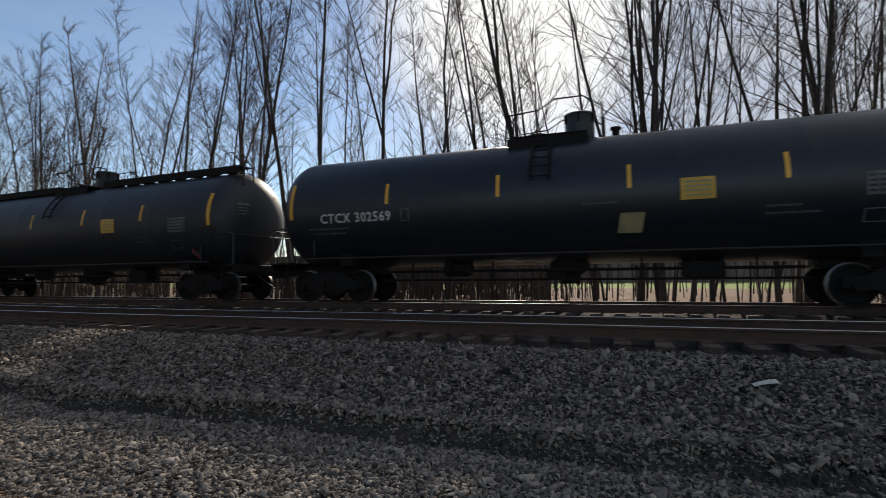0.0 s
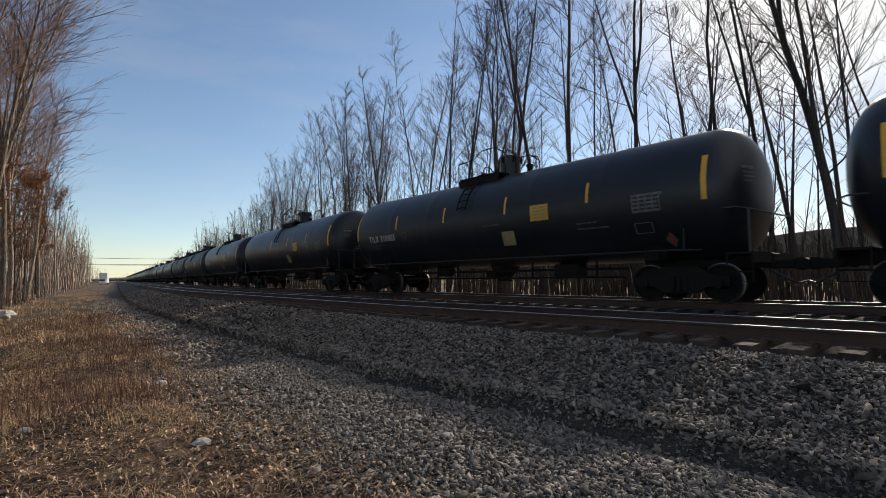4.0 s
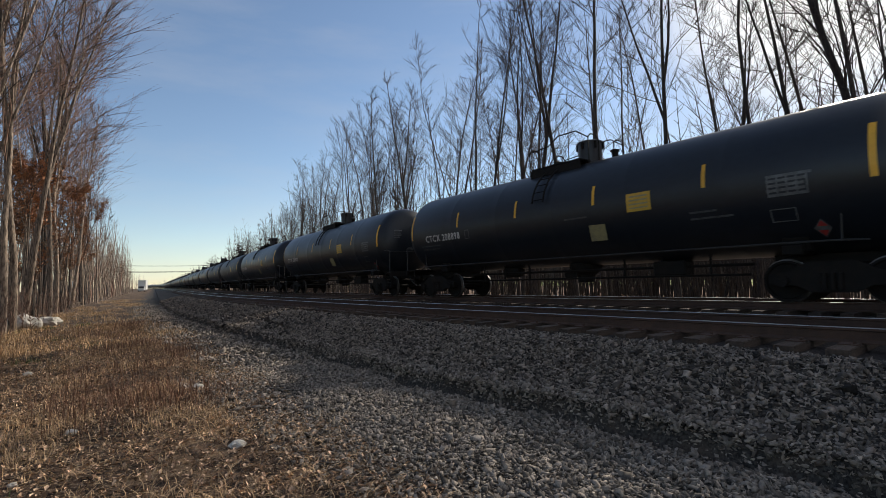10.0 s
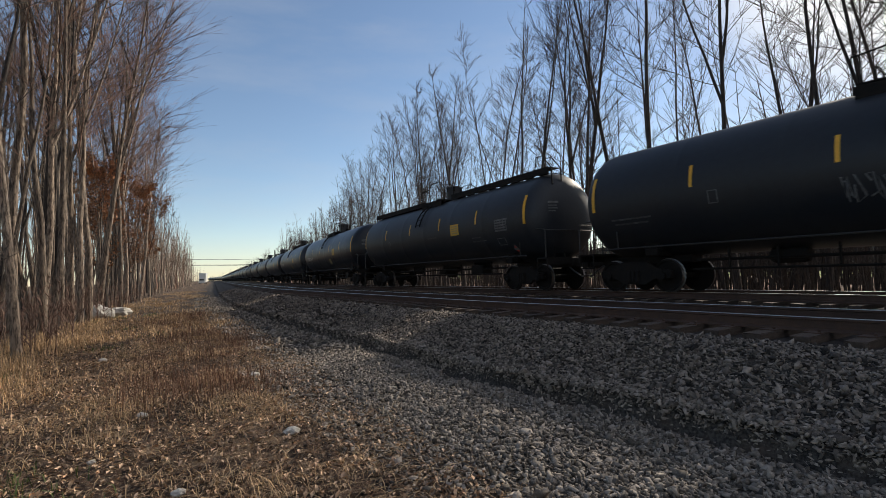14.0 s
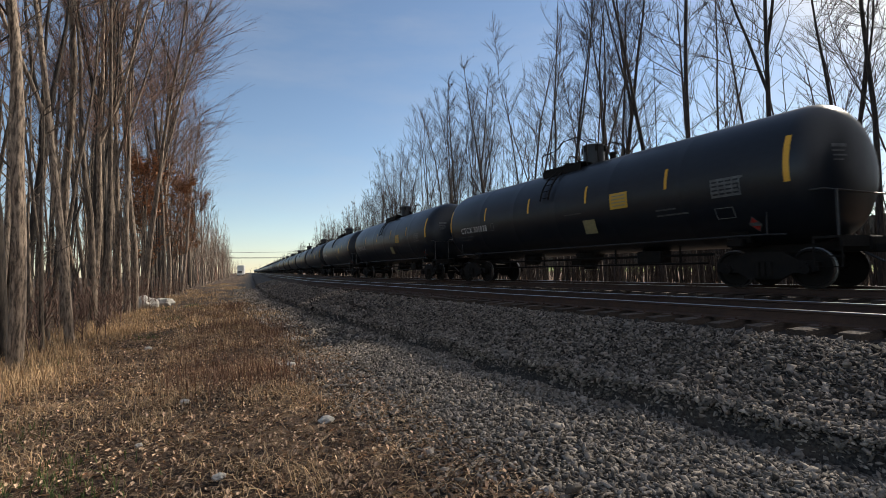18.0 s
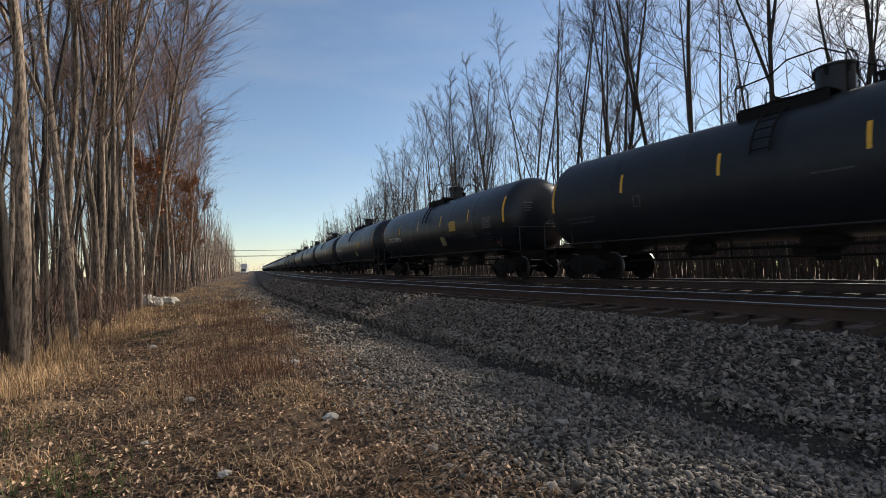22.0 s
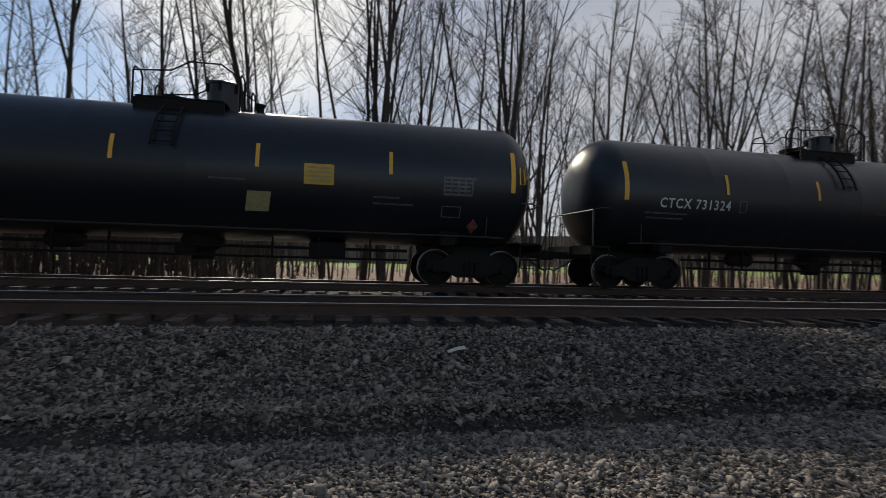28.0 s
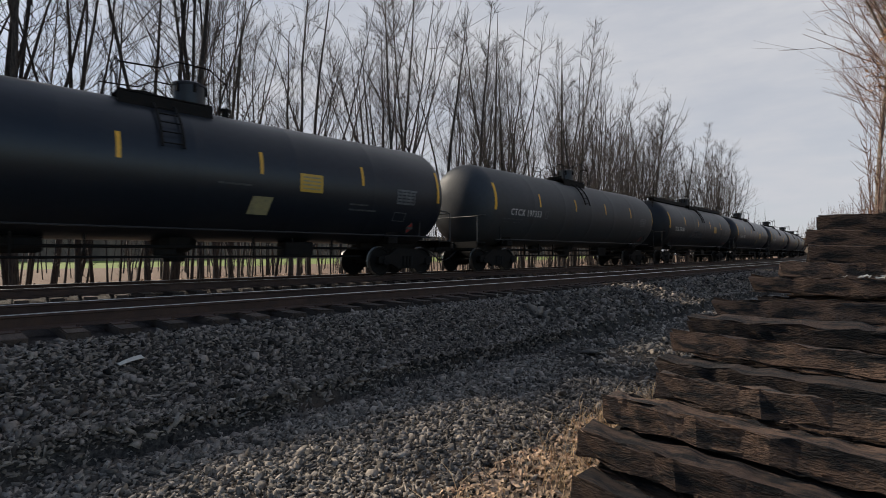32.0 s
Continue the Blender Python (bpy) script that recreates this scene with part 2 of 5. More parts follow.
def ground_material():
    """Earth and leaf litter, gravel beside the line, dark ballast under the tracks, forest floor, far field; told apart by x."""
    m = bpy.data.materials.new("lineside ground")
    m.use_nodes = True
    nt = m.node_tree
    b = nt.nodes["Principled BSDF"]
    b.inputs["Roughness"].default_value = 0.95
    b.inputs["Specular IOR Level"].default_value = 0.2
    tc = nt.nodes.new("ShaderNodeTexCoord")
    across = nt.nodes.new("ShaderNodeAttribute")
    across.attribute_name = "across"

    def noise_tex(scale, detail=6):
        n = nt.nodes.new("ShaderNodeTexNoise")
        n.inputs["Scale"].default_value, n.inputs["Detail"].default_value, n.inputs["Roughness"].default_value = scale, detail, 0.65
        nt.links.new(tc.outputs["Object"], n.inputs["Vector"])
        return n.outputs["Fac"]

    def mixed(a, c, fac):
        n = nt.nodes.new("ShaderNodeMix")
        n.data_type = "RGBA"
        for k, v in (("A", a), ("B", c)):
            if isinstance(v, tuple):
                n.inputs[k].default_value = (*v, 1)
            else:
                nt.links.new(v, n.inputs[k])
        nt.links.new(fac, n.inputs["Factor"])
        return n.outputs["Result"]

    def ranged(v, lo, hi):
        n = nt.nodes.new("ShaderNodeMapRange")
        n.inputs["From Min"].default_value, n.inputs["From Max"].default_value = lo, hi
        nt.links.new(v, n.inputs["Value"])
        return n.outputs[0]

    wob = nt.nodes.new("ShaderNodeMath")
    wob.operation = "MULTIPLY_ADD"
    wob.inputs[1].default_value = 1.6
    nt.links.new(noise_tex(0.9), wob.inputs[0])
    nt.links.new(across.outputs["Fac"], wob.inputs[2])
    x = wob.outputs[0]
    n1, n2, n3, n4 = noise_tex(1.3), noise_tex(7), noise_tex(34, 4), noise_tex(0.25)
    earth = mixed((0.14, 0.088, 0.056), (0.018, 0.012, 0.009), ranged(n2, 0.38, 0.58))
    earth = mixed(earth, (0.28, 0.185, 0.11), ranged(n1, 0.54, 0.66))
    earth = mixed(earth, (0.30, 0.235, 0.165), ranged(n3, 0.56, 0.66))
    grav = mixed((0.075, 0.068, 0.06), (0.022, 0.02, 0.018), ranged(n3, 0.4, 0.6))
    grav = mixed(grav, (0.09, 0.068, 0.052), ranged(n1, 0.5, 0.7))
    ball = mixed((0.055, 0.045, 0.041), (0.025, 0.021, 0.019), ranged(n3, 0.4, 0.6))
    floor = mixed((0.26, 0.17, 0.115), (0.14, 0.095, 0.065), ranged(n2, 0.35, 0.65))
    c = mixed(earth, grav, ranged(x, 2.3, 3.8))
    c = mixed(c, ball, ranged(x, 6.6, 7.2))
    c = mixed(c, floor, ranged(x, 16.2, 18.0))
    field = mixed((0.17, 0.25, 0.05), (0.22, 0.24, 0.08), n4)
    c = mixed(c, field, ranged(x, 92.0, 96.0))
    nt.links.new(c, b.inputs["Base Color"])
    bp = nt.nodes.new("ShaderNodeBump")
    bp.inputs["Strength"].default_value, bp.inputs["Distance"].default_value = 0.8, 0.03
    nt.links.new(n3, bp.inputs["Height"])
    nt.links.new(bp.outputs[0], b.inputs["Normal"])
    return m


GROUND = ground_material()


# ---- mesh helpers
def mesh_from(name, verts, faces, mats, smooth=False, idx=None):
    me = bpy.data.meshes.new(name)
    me.from_pydata([tuple(v) for v in verts], [], [tuple(f) for f in faces])
    for m in (mats if isinstance(mats, (list, tuple)) else [mats]):
        me.materials.append(m)
    if smooth:
        me.polygons.foreach_set("use_smooth", [True] * len(me.polygons))
    if idx is not None:
        me.polygons.foreach_set("material_index", idx)
    me.update()
    return me


class Shape:
    """Collects boxes, tubes, lathes and patches into one mesh."""

    def __init__(self):
        self.v, self.f, self.m = [], [], []

    def add(self, verts, faces, mat=0):
        o = len(self.v)
        self.v += [tuple(p) for p in verts]
        self.f += [tuple(i + o for i in f) for f in faces]
        self.m += [mat] * len(faces)
        return self

    def box(self, c, s, bevel=0.0, rot=None, mat=0):
        bm = bmesh.new()
        bmesh.ops.create_cube(bm, size=1)
        bmesh.ops.scale(bm, vec=s, verts=bm.verts)
        if bevel:
            bmesh.ops.bevel(bm, geom=bm.edges[:], offset=bevel, segments=1, affect="EDGES")
        if rot:
            bmesh.ops.rotate(bm, cent=(0, 0, 0), matrix=Euler(rot).to_matrix(), verts=bm.verts)
        bm.verts.index_update()
        self.add([v.co + Vector(c) for v in bm.verts], [[v.index for v in f.verts] for f in bm.faces], mat)
        bm.free()
        return self

    def tube(self, pts, r, n=6, mat=0, cap=True):
        pts = [Vector(p) for p in pts]
        rs = r if isinstance(r, (list, tuple)) else [r] * len(pts)
        vs, fs = [], []
        up = None
        for i, p in enumerate(pts):
            d = (pts[min(i + 1, len(pts) - 1)] - pts[max(i - 1, 0)]).normalized()
            a = d.orthogonal().normalized() if up is None else (up - d * up.dot(d)).normalized()
            up = a
            c = d.cross(a)
            vs += [p + (a * math.cos(k * math.tau / n) + c * math.sin(k * math.tau / n)) * rs[i] for k in range(n)]
        for i in range(len(pts) - 1):
            for k in range(n):
                fs.append((i * n + k, i * n + (k + 1) % n, (i + 1) * n + (k + 1) % n, (i + 1) * n + k))
        if cap and n > 2:
            fs += [tuple(reversed(range(n))), tuple(range((len(pts) - 1) * n, len(pts) * n))]
        return self.add(vs, fs, mat)

    def lathe(self, prof, n, axis="z", at=(0, 0, 0), mat=0):
        """prof: (radius, height) from end to end; radius 0 closes."""
        vs, fs = [], []
        for r, h in prof:
            for k in range(n):
                a = k * math.tau / n
                p = (r * math.cos(a), r * math.sin(a), h)
                if axis == "x":
                    p = (p[2], p[0], p[1])
                elif axis == "y":
                    p = (p[0], p[2], p[1])
                vs.append(Vector(p) + Vector(at))
        for i in range(len(prof) - 1):
            for k in range(n):
                fs.append((i * n + k, i * n + (k + 1) % n, (i + 1) * n + (k + 1) % n, (i + 1) * n + k))
        fs += [tuple(reversed(range(n))), tuple(range((len(prof) - 1) * n, len(prof) * n))]
        return self.add(vs, fs, mat)

    def mesh(self, name, mats, smooth=False):
        return mesh_from(name, self.v, self.f, mats, smooth, self.m)


def part(name, shape, mat, parent, label="", smooth=False, at=None):
    """Links a shape or a mesh as one object under its thing."""
    me = shape if isinstance(shape, bpy.types.Mesh) else shape.mesh(name, mat, smooth)
    ob = new(name, me)
    ob.parent = parent
    if at is not None:
        ob.matrix_basis = at
    if smooth:
        shade(ob)
    return tagged(ob, label)


def shade(ob):
    me = ob.data
    bm = bmesh.new()
    bm.from_mesh(me)
    for e in bm.edges:
        if len(e.link_faces) == 2 and e.calc_face_angle(0) > 0.7:
            e.smooth = False
    bm.to_mesh(me)
    bm.free()


def smoothstep(a, b, x):
    t = max(0.0, min(1.0, (x - a) / (b - a)))
    return t * t * (3 - 2 * t)


# ---- ground
NEAR_TRACK, FAR_TRACK = 8.05, 13.4
GAUGE = 0.7525
TIE_TOP = -0.19


CURVE_R = 955.0


def bend(y):
    """How far the line swings towards +x: up the line it turns off past 25 m, down the line it runs on a wide curve."""
    if y > -5:
        return 0.155 * 10 * math.log1p(math.exp(min(60.0, (y - 25) / 10)))
    a = -5 - y
    return a * a / (2 * CURVE_R) + 0.07 if a < 330 else 330 * 330 / (2 * CURVE_R) + 0.07 + (a - 330) * 330 / CURVE_R


def wood_edge(y):
    """The edge of the near wood, measured from the curve through the camera."""
    return float(np.interp(y, (0, 8, 11, 22, 30, 60, 150), (-3.6, -2.9, -2.5, -2.2, -1.9, -2.3, -3.0)))


def strip_x(x, y):
    """Spreads a place of the straight strip (-4.1 to 1.8 m) between the wood's edge and the gravel."""
    if y < 0:
        return x
    e, g = wood_edge(y), min(1.75 + 0.09 * y, 3.3)
    return e + (x + 4.1) / 5.9 * (g - e) + bend(y)


def ground_z(x, y):
    x -= bend(y)
    z = -0.86
    z += 0.10 * smoothstep(-2.5, -7, x)
    bumpy = noise.noise((x * 0.7, y * 0.7, 0)) * 0.05 + noise.noise((x * 2.3, y * 2.3, 3)) * 0.02
    rough = 1 - smoothstep(5.2, 6.2, x) + smoothstep(16, 18, x) * 1.5
    z += bumpy * rough
    if x > 1.2:
        toe = 4.3 + 0.15 * noise.noise((0, y * 0.25, 7)) + 0.25 * smoothstep(0, -5, y)
        z -= 0.04 * math.exp(-((x - toe + 0.05) / 0.12) ** 2)
        z += 0.2 * smoothstep(toe, toe + 0.12, x)
        z += 0.40 * smoothstep(toe + 0.1, 6.3, x) - 0.02 * smoothstep(6.4, 6.6, x)
    if x > 15.3:
        z -= 0.62 * smoothstep(15.3, 17.4, x)
    if x > 24:
        z += noise.noise((x * 0.08, y * 0.08, 1)) * 0.5 * smoothstep(24, 34, x) - 0.02 * (min(x, 60) - 24)
    return z


def axis_points(stops):
    out = []
    for a, b, n in stops:
        out += [a + (b - a) * i / n for i in range(n)]
    return out + [stops[-1][1]]


def build_ground():
    xs = axis_points([(-1500, -200, 6), (-200, -30, 10), (-30, -6, 16), (-6, 1, 28), (1, 7, 60), (7, 15, 10), (15, 20, 14), (20, 70, 26), (70, 300, 8), (300, 1800, 6)])
    ys = axis_points([(-1800, -200, 8), (-200, -50, 20), (-50, -14, 40), (-14, 26, 130), (26, 70, 60), (70, 250, 36), (250, 1800, 10)])
    verts = [(x + bend(y), y, ground_z(x + bend(y), y)) for y in ys for x in xs]
    w = len(xs)
    faces = [(j * w + i, j * w + i + 1, (j + 1) * w + i + 1, (j + 1) * w + i) for j in range(len(ys) - 1) for i in range(w - 1)]
    me = mesh_from("ground", verts, faces, GROUND, True)
    flat = me.attributes.new("across", "FLOAT", "POINT")
    flat.data.foreach_set("value", [x for y in ys for x in xs])
    ob = new("ground", me)
    tagged(ob, "brown lineside earth with gravel, ballast shoulder and leafy forest floor", "ground", kind="structure")


build_ground()


# ---- tracks
def rail_mesh(y0, y1):
    prof = [(-0.07, -0.185), (0.07, -0.185), (0.07, -0.17), (0.012, -0.145), (0.012, -0.045), (0.036, -0.035), (0.036, -0.006), (0.028, 0.0), (-0.028, 0.0), (-0.036, -0.006), (-0.036, -0.035), (-0.012, -0.045), (-0.012, -0.145), (-0.07, -0.17)]
    n = len(prof)
    ys = axis_points([(y0, -40, 40), (-40, 60, 4), (60, 400, 34), (400, y1, 10)])
    verts = [(x + bend(y), y, z) for y in ys for x, z in prof]
    faces = [(j * n + k, j * n + (k + 1) % n, j * n + n + (k + 1) % n, j * n + n + k) for j in range(len(ys) - 1) for k in range(n)]
    me = mesh_from("rail", verts, faces, [RAIL_SIDE, RAIL_TOP], idx=[1 if k in (6, 7, 8) else 0 for j in range(len(ys) - 1) for k in range(n)])
    return me


def tie_mesh(name, mat, size, seed, wear=0.012, cuts=9):
    """A timber with uneven, worn edges and split ends."""
    rnd = random.Random(seed)
    lx, ly, lz = size
    verts, faces = [], []
    ring = [(-1, -1), (-0.92, -1), (0.92, -1), (1, -1), (1, -0.9), (1, 0.9), (1, 1), (0.9, 1), (-0.9, 1), (-1, 1), (-1, 0.9), (-1, -0.9)]
    n = len(ring)
    for i in range(cuts + 1):
        x = (i / cuts - 0.5) * lx
        for a, c in ring:
            k = 0.86 if abs(a) == 1 and abs(c) == 1 else 1.0
            verts.append((x + rnd.uniform(-wear, wear) * (2 if i in (0, cuts) else 1), a * ly / 2 * (k if k < 1 else 1) + rnd.uniform(-wear, wear), c * lz / 2 * k + rnd.uniform(-wear, wear)))
    for i in range(cuts):
        for k in range(n):
            faces.append((i * n + k, (i + 1) * n + k, (i + 1) * n + (k + 1) % n, i * n + (k + 1) % n))
    faces += [tuple(range(n)), tuple(reversed(range(cuts * n, cuts * n + n)))]
    return mesh_from(name, verts, faces, mat)


def build_track(name, x, label):
    track = tagged(new(name), label, "railway track", kind="structure")
    track.location = (x, 0, 0)
    for s in (-1, 1):
        part("rail", rail_mesh(-600, 1500), None, track, "rusty steel rail with a polished head").location = (s * GAUGE, 0, 0)
    return track


def build_ties(track, x):
    meshes = [tie_mesh("tie", TIE_WOOD, (2.6, 0.23, 0.18), 30 + k, 0.006, 3) for k in range(5)]
    plate = Shape().box((0, 0, 0), (0.34, 0.19, 0.015)).box((0.11, 0.06, 0.02), (0.03, 0.03, 0.04)).box((-0.11, -0.06, 0.02), (0.03, 0.03, 0.04)).mesh("tie_plate", RAIL_SIDE)
    rnd = random.Random(int(x * 10))
    far = Shape()
    for i in range(-60, 190):
        y = i * 0.535 + rnd.uniform(-0.02, 0.02)
        off, turn = rnd.uniform(-0.07, 0.07), rnd.uniform(-0.012, 0.012)
        if -22 < y < 42:
            t = part("tie", rnd.choice(meshes), None, track)
            t.matrix_basis = pose(off + bend(y), y, TIE_TOP - 0.085, 0, 0, math.degrees(turn))
            if x < 10:
                for s in (-1, 1):
                    p = part("tie_plate", plate, None, t)
                    p.matrix_basis = pose(s * GAUGE - off, 0, 0.097)
        else:
            far.box((off + bend(y), y, TIE_TOP - 0.09), (2.6, 0.23, 0.18))
    tagged(part("far_ties", far, TIE_WOOD, track), kind="stuff")


near_track = build_track("track_near", NEAR_TRACK, "empty railway track with rusty rails on timber ties")
far_track = build_track("track_far", FAR_TRACK, "railway track that carries the passing tank train")

# ---- tank train
CAR_L, TANK_R, TANK_Z, TANK_H, CAP = 18.37, 1.64, 2.65, 8.42, 0.86
V_TRAIN = 15.66
TEXTS = {}


def along(y):
    """Lengths are set out on a car of 21.3 m; this brings them to the true length, with the end fittings drawn in."""
    a = abs(y)
    return math.copysign(0.803 * a if a < 9.5 else 7.63 + (a - 9.5) * 1.333, y)


def draw_in(ob):
    """Brings a part that was set out along the whole car to the car's true length."""
    for v in ob.data.vertices:
        v.co.y = along(v.co.y)
    return ob


def skin(y, z, side=-1, off=0.006):
    """A point on the tank's flank at length y and height z."""
    y, dz, r = along(y), z - TANK_Z, TANK_R
    d = TANK_H - abs(y)
    if d < CAP:
        r = TANK_R * max(0.05, 1 - (1 - max(d, 0.0) / CAP) ** 2) ** 0.41
    x = math.sqrt(max(0.01, r * r - dz * dz)) + off
    return (side * x, y, z)


def patch(sh, y0, y1, z0, z1, side=-1, off=0.008, mat=0, n=5):
    vs, m = [], 4 if abs(y0) > 8.5 else 2
    for i in range(n + 1):
        for j in range(m):
            vs.append(skin(y0 + (y1 - y0) * j / (m - 1), z0 + (z1 - z0) * i / n, side, off))
    fs = [(i * m + j, i * m + j + 1, (i + 1) * m + j + 1, (i + 1) * m + j) for i in range(n) for j in range(m - 1)]
    return sh.add(vs, fs, mat)


def lettering(body, size):
    """Glyph triangles of a line of text, starting at x = 0, flat."""
    cu = bpy.data.curves.new("text", "FONT")
    cu.body, cu.size, cu.resolution_u = body, size, 2
    cu.space_character, cu.offset = 1.16, 0.006
    ob = bpy.data.objects.new("text", cu)
    me = ob.to_mesh()
    vs = [tuple(v.co) for v in me.vertices]
    fs = [tuple(p.vertices) for p in me.polygons]
    ob.to_mesh_clear()
    bpy.data.objects.remove(ob)
    return vs, fs


def mark_mesh(body, y0=8.3, z0=2.24, size=0.36):
    vs, fs = lettering(body, size)
    return Shape().add([skin(y0 - x * 1.12, z0 + y, -1, 0.012) for x, y, _ in vs], fs).mesh("reporting_mark", LETTER)


def tank_mesh(mat):
    n = 40
    prof = [(0.02, -TANK_H)]
    for k in range(1, 9):
        a = k / 8 * math.pi / 2
        prof.append((TANK_R * math.sin(a) ** 0.82, -TANK_H + CAP * (1 - math.cos(a))))
    for y in (-5.0, -2.5, 0.0):
        prof += [(TANK_R, y - 0.4), (TANK_R, y - 0.03), (TANK_R + 0.003, y), (TANK_R, y + 0.03), (TANK_R, y + 0.4)]
    for y in (2.5, 5.0):
        prof += [(TANK_R, y - 0.4), (TANK_R, y - 0.03), (TANK_R + 0.003, y), (TANK_R, y + 0.03), (TANK_R, y + 0.4)]
    prof += [(r, -h) for r, h in reversed(prof[:9])]
    return Shape().lathe(prof, n, "y", (0, 0, TANK_Z)).mesh("tank", mat, True)


def hoop(sh, y, x0, x1, z0, z1, r=0.022):
    return sh.tube([(x0, y, z0), (x0, y, z1 - 0.12), (x0 + 0.12 * (1 if x1 > x0 else -1), y, z1), (x1 - 0.12 * (1 if x1 > x0 else -1), y, z1), (x1, y, z1 - 0.12), (x1, y, z0)], r, 5)


def build_truck():
    """A two-axle bogie, pivot at its origin on the rail heads."""
    truck = new("truck")
    frame_sh = Shape()
    prof = [(-1.16, 0.40), (-1.16, 0.60), (-0.75, 0.66), (-0.42, 0.86), (0.42, 0.86), (0.75, 0.66), (1.16, 0.60), (1.16, 0.40), (0.62, 0.36), (0.38, 0.22), (-0.38, 0.22), (-0.62, 0.36)]
    k = len(prof)
    frame_sh.add([(sx, y, z) for sx in (-0.07, 0.07) for y, z in prof], [tuple(range(k)), tuple(reversed(range(k, 2 * k)))] + [(i, (i + 1) % k, k + (i + 1) % k, k + i) for i in range(k)])
    for y in (-0.14, 0.0, 0.14):
        frame_sh.tube([(-0.085, y, 0.28), (-0.085, y, 0.62)], 0.062, 8)
    for y in (-0.89, 0.89):
        frame_sh.lathe([(0.13, -0.15), (0.13, 0.05)], 10, "x", (0, y, 0.4575))
    me = frame_sh.mesh("sideframe", IRON)
    for s in (-1, 1):
        part("sideframe", me, None, truck, "grimy cast steel sideframe with coil springs").matrix_basis = pose(s * 1.0, 0, 0, 0, 0, 0 if s < 0 else 180)
    part("bolster", Shape().box((0, 0, 0.66), (2.1, 0.36, 0.26), 0.04).lathe([(0.3, 0.78), (0.3, 0.92)], 12), IRON, truck)
    ws = Shape().lathe([(0.08, -1.08), (0.08, 1.08)], 8, "x")
    for s in (-1, 1):
        ws.lathe([(0.10, s * 0.66), (0.40, s * 0.69), (0.485, s * 0.68), (0.485, s * 0.715), (0.4575, s * 0.725), (0.452, s * 0.82), (0.40, s * 0.825), (0.38, s * 0.77), (0.14, s * 0.74), (0.10, s * 0.84)], 28, "x")
        for q in range(3):
            a = q * math.tau / 3
            ws.box((s * 1.16, 0.06 * math.cos(a), 0.06 * math.sin(a)), (0.02, 0.03, 0.03))
    me = ws.mesh("wheelset", [IRON, TREAD])
    for p in me.polygons:
        c = p.center
        if 0.43 < math.hypot(c.y, c.z) < 0.48 and 0.72 < abs(c.x) < 0.825:
            p.material_index = 1
    for i, y in enumerate((-0.89, 0.89)):
        w = part("wheelset" if i == 0 else "trailing_wheelset", me, None, truck, "steel wheel pair with bright worn treads")
        w.matrix_basis = pose(0, y, 0.4575)
    return truck


def squiggle(seed, y0, y1, z0, h, r=0.022):
    rnd = random.Random(seed)
    sh = Shape()
    y = y0
    while y > y1:
        w = rnd.uniform(0.16, 0.3)
        pts = [(y - w * rnd.random(), z0 + h * rnd.random()) for _ in range(5)]
        sh.tube([skin(a, b, -1, 0.0) for a, b in pts], r, 4)
        y -= w * 0.8
    return sh


